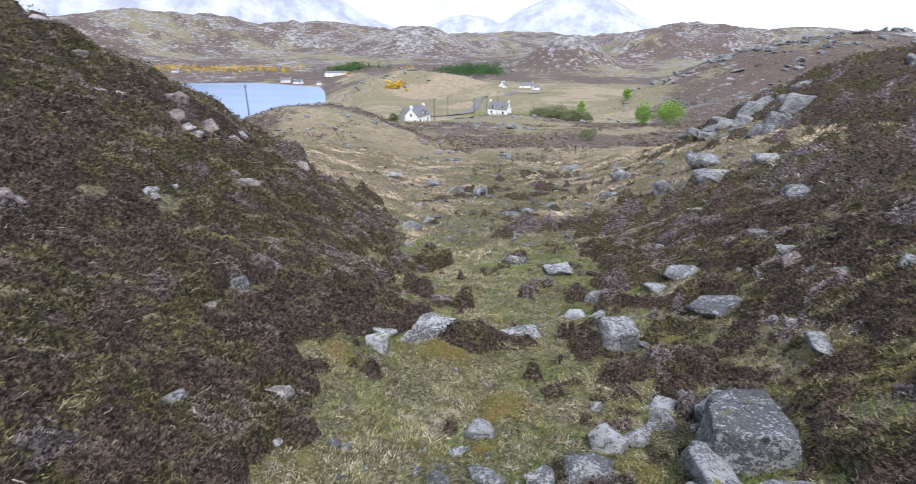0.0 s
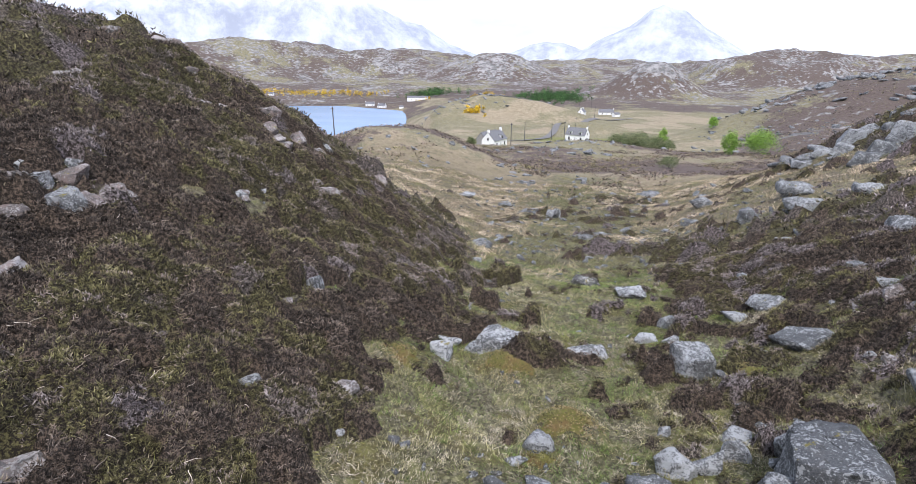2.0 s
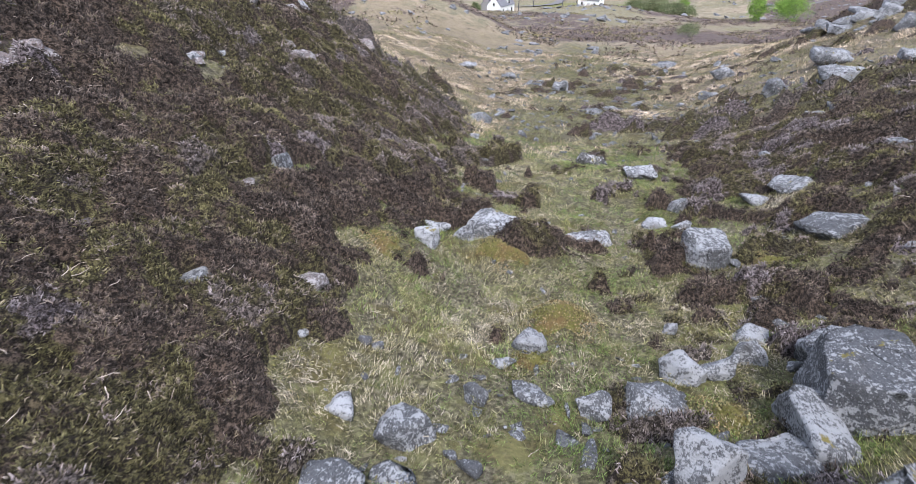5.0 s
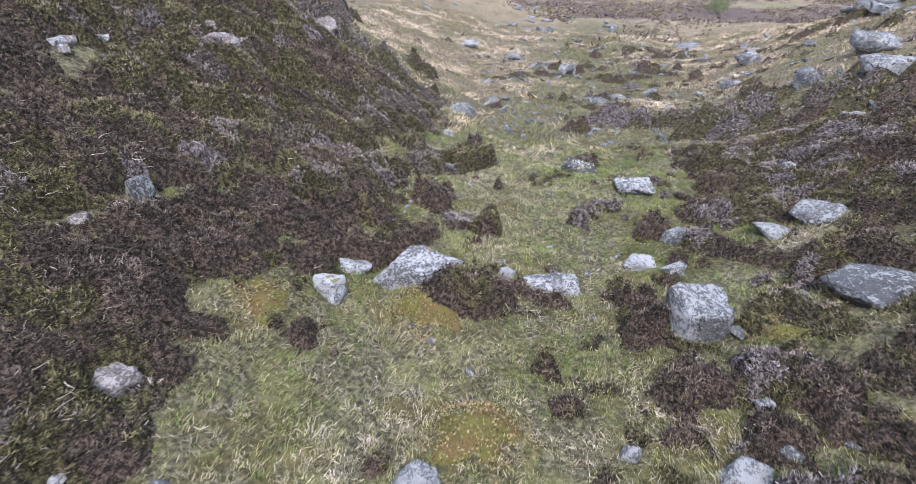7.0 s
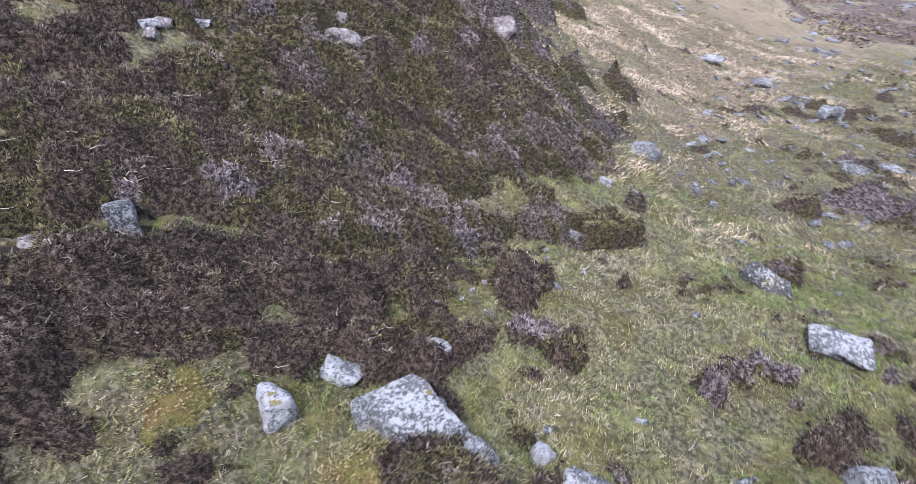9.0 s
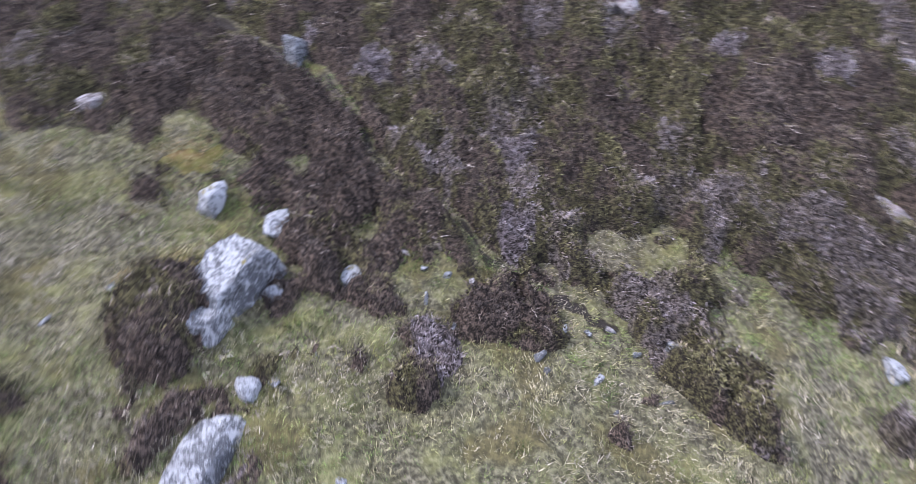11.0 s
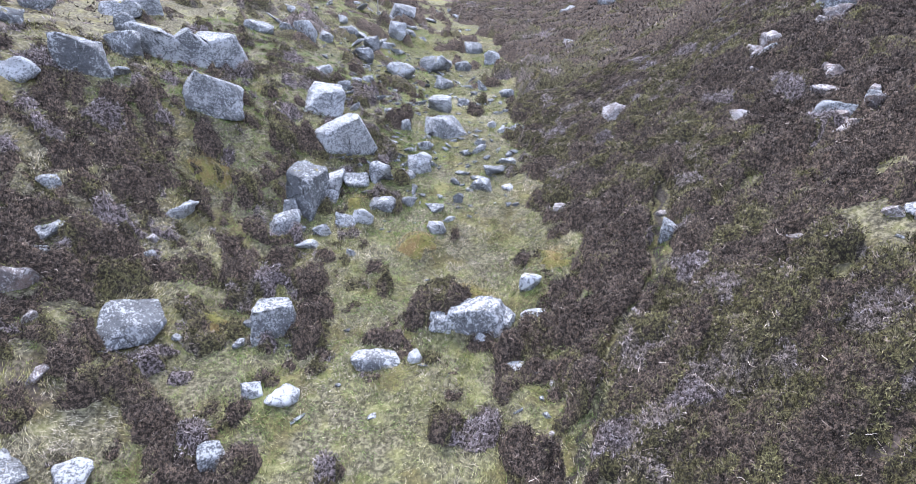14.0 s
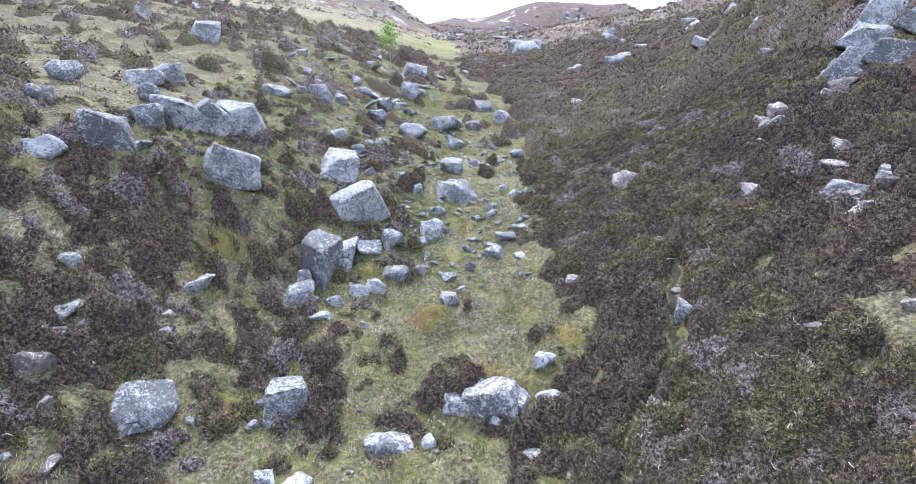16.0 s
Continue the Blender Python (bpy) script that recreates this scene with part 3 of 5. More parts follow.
def stone_mesh(name, w, d, h, seed, shape="rough"):
    """An angular stone: the hull of its corners, edges worn round, faces weathered. w, d and h are its full sizes, with a quarter below z = 0."""
    r = np.random.default_rng(seed)
    v = stone_corners(shape, r)
    v = v / np.abs(v).max(0) * [w / 2, d / 2, h * 0.625]
    size = max(w, d, h)
    bm = bmesh.new()
    for p in v:
        bm.verts.new(p)
    bmesh.ops.convex_hull(bm, input=bm.verts)
    loose = [p for p in bm.verts if not p.link_faces]
    bmesh.ops.delete(bm, geom=loose, context="VERTS")
    bmesh.ops.dissolve_limit(bm, angle_limit=0.12, verts=bm.verts, edges=bm.edges)
    bmesh.ops.bevel(bm, geom=list(bm.edges), offset=0.022 * size, segments=1, profile=0.5, affect="EDGES", clamp_overlap=True)
    bmesh.ops.triangulate(bm, faces=bm.faces)
    target = max(0.045, 0.075 * size)
    for _ in range(4):
        long = [e for e in bm.edges if e.calc_length() > 1.6 * target]
        if not long:
            break
        bmesh.ops.subdivide_edges(bm, edges=long, cuts=1)
        bmesh.ops.triangulate(bm, faces=[f for f in bm.faces if len(f.verts) > 3])
    bm.normal_update()
    u, nrm = np.array([p.co[:] for p in bm.verts]), np.array([p.normal[:] for p in bm.verts])
    bm.verts.index_update()
    f = np.array([[p.index for p in q.verts] for q in bm.faces])
    bm.free()
    off = seed * 3.7
    a, b = u[:, 0] + 0.6 * u[:, 2] + off, u[:, 1] - 0.8 * u[:, 2]
    bed = u[:, 2] * 0.8 + u[:, 0] * 0.45 + 0.1 * size * vnoise(a / size, b / size, seed % 31)
    rough = ((0.045 if shape == "rough" else 0.016) * size * fbm(a, b, 0.45 * size, 3, seed % 50) + 0.018 * min(1.0, size) * fbm(a + u[:, 2], b, 0.12, 2, seed % 37)
             + 0.016 * min(1.0, size) * np.sign(vnoise(bed / (0.09 + 0.05 * size), bed * 0, seed % 23)))
    u = u + nrm * rough[:, None]
    u[:, 2] += h * 0.375
    return mesh_of(name, u, f)


ROCKS = {"grey": (M_ROCK, "grey gneiss boulder spotted with lichen, lying in heather"),
         "pale": (M_ROCK_PALE, "pale gneiss boulder crusted with white lichen"),
         "dark": (M_ROCK_DARK, "dark mossy boulder blotched with white lichen at the wet hollow"),
         "pink": (M_ROCK_PINK, "pinkish weathered gneiss rock in the heather slope")}
SPOTS = []


def rock(x, y, w, d, h, turn, kind, tilt=0.0, lean=0.0, shape="rough", bare=1.0):
    SPOTS.append((x, y, w * bare))
    name = "boulder" if w > 0.6 else "stone"
    h = max(0.06, (0.88 if w > 0.9 else 0.72) * h) + (0.05 if w > 0.3 else 0.02)
    me = stone_mesh(name, w * 1.06, d * 1.06, h, 100 + len(SPOTS), shape)
    material, label = ROCKS[kind]
    me.materials.append(material)
    ob = new(name, me)
    ob.matrix_world = pose(x, y, float(ground_z(x, y)[0]) - (0.16 if w > 0.9 else 0.22) * h, tilt, lean, turn)
    if w <= 0.6:
        label = label.replace("boulder", "stone").replace("rock", "stone")
    return tagged(ob, label, name, "rocks strewn over the valley")


# the boulder field and the stones round the grass
rock(0.63, -7.09, 1.50, 1.12, 0.90, -179, "grey")
rock(-0.69, -7.65, 0.95, 0.71, 0.57, 178, "grey")
rock(0.35, -4.90, 1.16, 0.87, 0.73, -180, "grey")
rock(0.58, -0.87, 1.20, 0.90, 0.90, -179, "grey")
rock(0.07, 1.60, 1.78, 1.33, 0.87, 179, "grey")
rock(-0.55, -2.48, 0.57, 0.43, 0.43, 178, "grey")
rock(-1.45, -5.12, 0.63, 0.47, 0.68, 176, "grey")
rock(-2.58, -3.81, 0.74, 0.55, 0.52, 173, "grey")
rock(0.90, 3.00, 0.57, 0.43, 0.37, -178, "grey")
rock(1.09, 4.31, 0.74, 0.56, 0.96, -177, "grey")
rock(2.22, 5.10, 0.76, 0.57, 0.95, -173, "grey")
rock(1.53, 4.69, 0.67, 0.51, 0.33, -176, "grey")
rock(3.00, 5.47, 0.85, 0.64, 0.53, -170, "grey")
rock(2.04, 6.40, 0.77, 0.57, 0.52, -173, "grey")
rock(2.53, 7.10, 0.67, 0.51, 0.59, -171, "grey")
rock(3.05, 7.27, 0.60, 0.45, 0.62, -169, "grey")
rock(3.61, 7.68, 0.51, 0.38, 0.50, -166, "grey")
rock(4.18, 7.59, 0.30, 0.22, 0.25, -164, "grey")
rock(0.53, 7.49, 0.55, 0.41, 0.40, -179, "grey")
rock(-0.09, 6.13, 0.34, 0.26, 0.42, 178, "grey")
rock(1.28, 6.17, 0.49, 0.37, 0.37, -176, "grey")
rock(-0.82, 5.35, 0.76, 0.57, 0.61, 176, "grey")
rock(-1.77, 3.98, 0.66, 0.50, 0.29, 173, "grey")
rock(-1.29, 4.43, 0.76, 0.57, 0.29, 175, "grey")
rock(-2.42, 1.49, 0.55, 0.41, 0.50, 172, "grey")
rock(-1.91, 1.34, 0.49, 0.37, 0.31, 174, "grey")
rock(-1.48, 0.93, 0.31, 0.23, 0.34, 175, "grey")
rock(-0.93, 2.66, 0.40, 0.30, 0.42, 176, "grey")
rock(2.34, -5.00, 1.37, 1.02, 0.70, -176, "grey")
rock(3.43, -2.24, 0.63, 0.47, 0.42, -172, "grey")
rock(3.98, -4.97, 0.98, 0.74, 0.73, -172, "grey")
rock(3.81, -7.02, 0.91, 0.68, 1.11, -173, "grey")
rock(2.79, -10.00, 1.00, 0.75, 1.26, -175, "grey")
rock(5.09, -8.14, 0.94, 0.70, 0.65, -171, "grey")
rock(5.85, -5.81, 0.78, 0.59, 0.68, -168, "grey")
rock(6.53, -5.04, 1.07, 0.80, 0.97, -167, "grey")
rock(7.34, -5.25, 0.68, 0.51, 0.59, -165, "grey")
rock(8.33, -4.44, 1.16, 0.87, 0.76, -163, "grey")
rock(5.10, -1.53, 0.79, 0.59, 0.49, -168, "grey")
rock(4.18, -0.60, 0.52, 0.39, 0.49, -170, "grey")
rock(1.68, 1.65, 0.44, 0.33, 0.57, -176, "grey")
rock(2.38, 0.74, 0.37, 0.28, 0.29, -174, "grey")
rock(1.78, -0.23, 0.36, 0.27, 0.29, -176, "grey")
rock(-2.80, 7.70, 0.54, 0.40, 0.27, 167, "pink")
rock(-5.44, -14.93, 1.05, 0.79, 0.71, 171, "grey")
rock(-7.92, -16.49, 1.31, 0.98, 0.78, 168, "grey")
rock(-6.41, -9.23, 0.81, 0.60, 0.53, 167, "pink")
rock(-2.19, -8.57, 0.88, 0.66, 1.03, 175, "grey")
rock(-1.37, -10.72, 1.20, 0.90, 0.70, 177, "grey")
rock(6.43, 11.94, 1.49, 1.12, 0.57, -146, "grey", shape="slab")
rock(3.94, 11.21, 1.03, 0.77, 0.85, -160, "grey", shape="block")
rock(4.55, 11.68, 0.33, 0.25, 0.22, -156, "pale")
rock(3.92, 12.98, 0.41, 0.31, 0.39, -156, "pale")
rock(3.34, 13.10, 0.69, 0.52, 0.27, -159, "pale")
rock(4.12, 14.37, 0.47, 0.35, 0.61, -151, "grey", shape="ledge")
rock(1.71, 12.05, 1.03, 0.6, 0.2, -171, "pale", 0, 0, "ledge")
rock(0.95, 12.11, 0.37, 0.28, 0.26, -176, "pale")
rock(8.19, 12.05, 0.82, 0.62, 0.77, -139, "pink")
rock(8.08, 11.34, 0.36, 0.27, 0.47, -141, "grey")
rock(7.74, 12.61, 0.31, 0.23, 0.24, -139, "pink")
rock(7.20, 13.48, 0.45, 0.34, 0.26, -138, "pink")
rock(4.39, 9.49, 0.26, 0.20, 0.18, -160, "grey")
rock(6.77, 10.22, 0.26, 0.19, 0.22, -149, "grey")
rock(7.00, 4.98, 1.8, 1.3, 1.3, -158, "grey", 4, 6, "block")
rock(4.41, 2.2, 1.75, 1.5, 1.15, -160, "grey", -12, 8, "slab")
rock(3.5, 3.8, 1.95, 1.4, 1.1, -152, "grey", 8, -14, "block")
rock(9.90, 5.84, 1.25, 0.94, 1.09, -148, "grey", shape="block")
rock(10.59, 7.30, 0.95, 0.71, 0.51, -143, "grey")
rock(6.69, 8.61, 0.92, 0.69, 0.35, -153, "grey")
rock(8.29, 10.81, 0.62, 0.47, 0.26, -142, "grey")
rock(8.77, 9.78, 0.44, 0.33, 0.32, -143, "grey")
rock(-1.59, 10.39, 0.52, 0.39, 0.53, 170, "pale")
rock(-4.49, 10.57, 0.44, 0.33, 0.57, 155, "grey", shape="ledge")
rock(-7.66, 6.79, 0.70, 0.52, 0.53, 151, "pink")
rock(-5.97, 12.39, 0.47, 0.35, 0.20, 144, "pink")
rock(17.34, -11.23, 1.02, 0.76, 1.21, -152, "pink")
rock(13.55, -9.98, 2.13, 1.60, 1.57, -157, "grey", shape="slab")
rock(13.74, 1.18, 1.26, 0.94, 0.92, -146, "grey")
rock(12.12, 4.99, 0.85, 0.63, 0.58, -144, "grey")
rock(12.40, -1.09, 1.54, 1.15, 0.75, -151, "grey")
rock(11.91, -2.22, 1.48, 1.11, 0.91, -154, "grey")
rock(11.16, 0.83, 0.93, 0.70, 0.84, -152, "grey")
rock(9.70, 4.01, 1.00, 0.75, 0.93, -151, "grey")
rock(9.15, 5.59, 0.65, 0.49, 0.44, -150, "grey")
rock(2.81, -14.24, 1.97, 1.48, 1.22, -176, "grey", shape="slab")
rock(-14.28, -31.59, 1.60, 1.20, 1.35, 164, "grey")
rock(-13.17, -23.01, 1.12, 0.84, 1.35, 163, "grey")
rock(-12.30, -17.04, 0.97, 0.73, 0.66, 161, "grey")
rock(-10.11, -14.59, 1.63, 1.23, 1.26, 163, "grey")
rock(-6.58, -9.87, 0.81, 0.61, 0.45, 167, "grey")
rock(-13.99, -18.04, 0.99, 0.74, 0.80, 160, "grey")
rock(-4.89, 2.25, 0.62, 0.46, 0.55, 164, "grey")
rock(-5.40, 3.39, 1.05, 0.79, 0.65, 161, "pink")
rock(-7.65, -41.53, 4.08, 3.06, 1.72, 173, "grey")
rock(9.92, -9.16, 0.61, 0.46, 0.70, -162, "grey")
rock(3.82, 8.35, 0.66, 0.49, 0.25, -24, "grey")
rock(2.72, 8.45, 0.23, 0.17, 0.30, -17, "grey", shape="ledge")
rock(6.02, 14.77, 0.74, 0.55, 0.35, -22, "grey")
rock(6.94, 15.07, 1.08, 0.81, 0.41, -24, "grey")
rock(6.85, 9.79, 0.34, 0.26, 0.14, -35, "pink")
rock(2.25, 18.57, 1.05, 0.79, 0.40, -6, "dark")
rock(3.54, 17.07, 1.06, 0.79, 0.40, -11, "pale")
rock(7.60, 18.45, 0.58, 0.44, 0.31, -22, "grey")
rock(8.69, 13.31, 0.64, 0.48, 0.30, -33, "grey")
rock(9.59, 16.01, 0.60, 0.45, 0.31, -31, "grey")
rock(5.63, 11.96, 0.26, 0.19, 0.17, -25, "grey")
rock(4.51, 11.15, 0.34, 0.25, 0.15, -21, "pale")
rock(4.41, 8.70, 0.24, 0.18, 0.09, -26, "grey")
rock(0.17, 7.02, 0.37, 0.27, 0.14, 1, "grey")
rock(0.61, 6.39, 0.58, 0.43, 0.22, -3, "grey")
rock(-0.05, 5.88, 0.13, 0.10, 0.17, 3, "grey")
rock(-1.59, 11.35, 0.61, 0.46, 0.23, 10, "pale")
rock(-1.02, 12.61, 0.43, 0.32, 0.16, 6, "pale")
rock(-2.46, 6.56, 0.22, 0.17, 0.13, 23, "pale")
rock(-1.71, 6.79, 0.22, 0.16, 0.13, 17, "grey")
rock(-1.50, 6.75, 0.18, 0.14, 0.17, 15, "grey")
rock(-4.68, 9.62, 0.36, 0.27, 0.14, 28, "pink")
rock(-5.42, 6.87, 0.35, 0.26, 0.13, 41, "pink")
rock(-3.95, 6.73, 0.51, 0.38, 0.19, 33, "grey", shape="ledge")
rock(2.41, 11.21, 0.17, 0.13, 0.10, -11, "grey")
rock(-5.18, 4.49, 0.23, 0.18, 0.09, 52, "grey")
rock(-4.89, 3.96, 0.70, 0.53, 0.36, 54, "pink")
rock(-2.60, 4.99, 0.18, 0.14, 0.18, 31, "pale")
rock(-1.63, 5.58, 0.51, 0.38, 0.19, 20, "pale")
# the slopes
rock(7.77, 13.57, 0.22, 0.16, 0.08, -134, "grey")
rock(-8.42, 9.25, 0.76, 0.57, 0.33, 142, "pink")
rock(-9.56, 7.22, 0.93, 0.69, 0.48, 144, "pink")
rock(-9.51, 4.41, 0.69, 0.52, 0.62, 149, "pale")
rock(-9.25, 3.83, 0.59, 0.45, 0.51, 150, "pink")
rock(-11.66, 3.62, 0.83, 0.62, 0.64, 145, "pink")
rock(-14.64, -14.54, 1.76, 1.32, 1.24, 157, "pale")
rock(-16.03, -10.78, 0.53, 0.40, 0.69, 152, "pink")
rock(-19.60, -15.87, 1.34, 1.00, 1.74, 151, "pink")
rock(-20.88, -29.81, 1.84, 1.38, 1.33, 157, "grey")
rock(-9.66, 9.21, 0.30, 0.23, 0.27, 139, "pale")
rock(-13.73, -28.94, 1.65, 1.24, 1.35, 164, "grey")
rock(-14.30, -26.41, 1.26, 0.95, 0.96, 163, "grey")
rock(-10.94, -15.93, 1.11, 0.83, 0.86, 163, "grey")
rock(-7.45, -8.14, 0.56, 0.42, 0.33, 165, "grey")
rock(-7.23, -37.80, 3.11, 2.33, 1.97, 173, "pale")
rock(-4.95, -10.51, 0.65, 0.49, 0.61, 170, "grey")
rock(-5.53, -7.57, 0.69, 0.52, 0.44, 168, "grey")
rock(-14.99, -20.07, 0.96, 0.72, 0.70, 159, "grey")
rock(-5.53, 12.90, 0.23, 0.17, 0.07, 143, "pink")
rock(9.89, 21.04, 0.82, 0.62, 0.32, -27, "grey")
rock(11.57, 36.80, 1.89, 1.42, 0.88, -17, "pale")
rock(10.69, 26.93, 1.10, 0.82, 0.80, -22, "grey")
rock(13.52, 28.93, 1.92, 1.44, 0.73, -26, "grey")
rock(11.97, 24.46, 1.92, 1.44, 0.81, -27, "grey")
rock(9.42, 31.91, 0.97, 0.73, 0.42, -16, "grey")
rock(7.37, 26.68, 0.82, 0.61, 0.40, -15, "pale")
rock(8.38, 24.43, 0.72, 0.54, 0.29, -19, "grey")
rock(10.47, 49.64, 1.79, 1.34, 0.50, -11, "grey")
rock(13.96, 35.95, 0.90, 0.67, 0.31, -22, "grey")
rock(18.19, 39.32, 1.74, 1.30, 0.50, -26, "grey")
rock(1.74, 37.43, 1.05, 0.79, 0.86, 0, "pale")
rock(3.24, 29.32, 0.94, 0.70, 0.32, -4, "grey")
rock(4.20, 30.88, 0.84, 0.63, 0.24, -6, "grey")
rock(9.41, 19.90, 0.39, 0.29, 0.18, -27, "grey")
rock(-2.01, 23.32, 0.90, 0.67, 0.54, 11, "grey")
rock(-1.88, 20.20, 0.43, 0.32, 0.20, 12, "pale")
rock(-4.02, 20.31, 0.81, 0.61, 0.37, 19, "pink")
rock(-6.07, 16.56, 0.49, 0.36, 0.42, 32, "pink")
rock(-6.87, 17.24, 0.57, 0.43, 0.11, 34, "pale")
rock(-7.41, 12.92, 0.41, 0.31, 0.15, 47, "pale")
rock(-7.23, 13.76, 0.28, 0.21, 0.17, 44, "pale")
rock(-5.52, 18.02, 0.23, 0.18, 0.21, 28, "pale")
rock(-6.53, 22.27, 0.88, 0.66, 0.66, 24, "pink")
rock(-5.31, 42.66, 1.62, 1.22, 0.32, 10, "pale")
rock(-1.91, 40.96, 0.97, 0.73, 0.36, 5, "grey")
rock(-11.57, 18.05, 0.60, 0.45, 0.50, 34, "pink")
rock(-11.56, 18.76, 0.48, 0.36, 0.43, 33, "pink")
rock(-13.06, 18.89, 1.12, 0.84, 0.50, 36, "pink")
rock(-13.99, 17.68, 0.96, 0.72, 0.50, 39, "pink")
rock(-9.46, 19.07, 0.95, 0.71, 0.61, 27, "pink")
rock(-7.98, 20.44, 0.80, 0.60, 0.66, 22, "pale")
rock(-8.14, 17.25, 0.77, 0.58, 0.34, 26, "pink")
rock(-9.41, 8.90, 0.43, 0.32, 0.39, 48, "pink")
rock(-9.18, 9.17, 0.50, 0.37, 0.34, 47, "pale")
rock(-9.24, 10.03, 0.47, 0.36, 0.25, 44, "pale")
rock(-8.48, 9.91, 0.65, 0.49, 0.31, 42, "pink")
rock(-5.06, 6.79, 0.27, 0.20, 0.06, 40, "pink")
rock(-14.35, 14.49, 0.81, 0.61, 0.39, 46, "pink")
rock(-12.68, 14.05, 0.79, 0.59, 0.37, 43, "pink")
rock(-10.25, 12.17, 0.42, 0.32, 0.39, 41, "pink")
rock(-7.42, 13.14, 0.38, 0.29, 0.17, 31, "pink")
rock(-6.26, 15.97, 0.82, 0.61, 0.48, 23, "pink")
rock(12.19, 18.70, 1.09, 0.81, 0.48, -33, "pale")
rock(14.05, 30.10, 1.82, 1.37, 0.51, -25, "grey")
rock(21.33, 38.83, 2.29, 1.72, 1.28, -29, "grey")
rock(14.84, 25.52, 1.39, 1.04, 0.39, -30, "pale")
rock(11.01, 51.42, 2.18, 1.63, 0.61, -12, "grey")
rock(26.39, 32.49, 1.29, 0.97, 0.99, -39, "grey")
rock(15.53, 19.43, 1.14, 0.85, 0.33, -39, "pale")
rock(-1.15, 17.1, 0.38, 0.3, 0.3, 20, "pale", 0, 0, "block")
# great split block beside the grass
rock(4.22, 6.35, 1.3, 1.4, 1.2, -14, "grey", -6, -6, "block")
rock(3.62, 5.85, 0.5, 1.2, 0.8, 4, "grey", -2, -14, "block")
rock(4.55, 7.15, 0.5, 0.4, 0.8, 20, "grey", -6, -6, "block")
rock(4.65, 7.75, 1.0, 0.6, 0.7, -162, "grey", 0, 6, "slab")
# great leaning slabs on the east bank
rock(9.2, 2.1, 2.0, 1.7, 1.9, 30, "grey", -6, 18, "slab")
rock(8.35, 1.5, 1.7, 2.0, 2.3, 28, "grey", -10, 24, "slab")
rock(7.75, 0.95, 1.3, 2.1, 1.65, 24, "grey", -8, 18, "block")
# broken crag with pale and pinkish faces high on the west slope
for x, y, w, d, h, turn, lean in ((-9.85, 3.6, 1.1, 0.8, 1.5, 150, 14), (-9.2, 4.3, 0.8, 0.6, 1.0, 160, 8), (-8.75, 4.9, 0.6, 0.5, 0.7, 150, 8), (-9.5, 7.0, 1.1, 0.8, 0.9, 145, 10), (-10.1, 6.3, 1.2, 0.8, 1.0, 150, 12), (-8.6, 9.0, 1.3, 0.8, 0.8, 140, 6), (-9.0, 8.3, 0.9, 0.7, 0.8, 150, 10), (-10.8, 8.0, 0.9, 0.7, 1.1, 145, 14),
                                  (-11.9, 3.3, 1.8, 1.1, 1.5, 146, 18), (-11.2, 4.1, 1.2, 0.8, 1.2, 150, 14), (-12.6, 2.6, 1.6, 1.2, 1.7, 140, 20), (-13.4, 1.9, 2.2, 1.4, 2.2, 142, 22), (-14.3, 1.0, 2.2, 1.4, 2.4, 146, 20), (-13.2, 3.3, 1.7, 1.1, 1.9, 138, 18), (-14.6, 2.7, 2.3, 1.4, 2.4, 142, 20), (-15.4, -0.5, 2.2, 1.3, 2.2, 146, 18),
                                  (-13.9, -6.4, 1.0, 0.8, 2.0, 150, 16), (-13.3, -10.2, 2.2, 1.2, 1.1, 152, 24), (-15.5, -11.5, 1.8, 1.2, 1.6, 152, 20), (-12.9, -3.0, 0.9, 0.7, 0.9, 150, 12), (-11.4, 0.2, 1.0, 0.7, 0.8, 150, 12)):
    rock(x, y, 0.75 * w, 0.7 * d, 0.5 * h, turn, "pink" if w < 1.3 else "grey", -8, lean, "rough" if w < 1.3 else "block")
# pinkish slabs that break the west slope in two strands, and blocks below them
for x, y, w, d, h, turn in ((-9.1, 18.0, 1.3, 0.7, 0.6, -35), (-8.55, 17.5, 1.1, 0.6, 0.5, -40), (-8.4, 18.8, 1.5, 0.6, 0.6, -50), (-7.85, 19.3, 1.5, 0.55, 0.5, -50), (-7.9, 16.9, 0.9, 0.5, 0.4, -35), (-6.75, 16.5, 0.8, 0.4, 0.4, -45),
                          (-6.2, 15.8, 0.8, 0.35, 0.35, -60), (-8.4, 9.2, 0.9, 0.7, 0.8, 20), (-8.3, 9.95, 0.9, 0.7, 0.7, 30), (-9.0, 9.6, 0.8, 0.6, 0.8, 10), (-10.5, 16.6, 0.7, 0.6, 0.9, 15), (-10.3, 17.3, 0.7, 0.5, 0.7, 25), (-6.4, 20.9, 0.9, 0.35, 0.4, -55), (-7.2, 12.8, 0.5, 0.35, 0.25, -40)):
    rock(x, y, 0.85 * w, 0.8 * d, h * 0.65, turn, "pink", -8, 12, "slab")
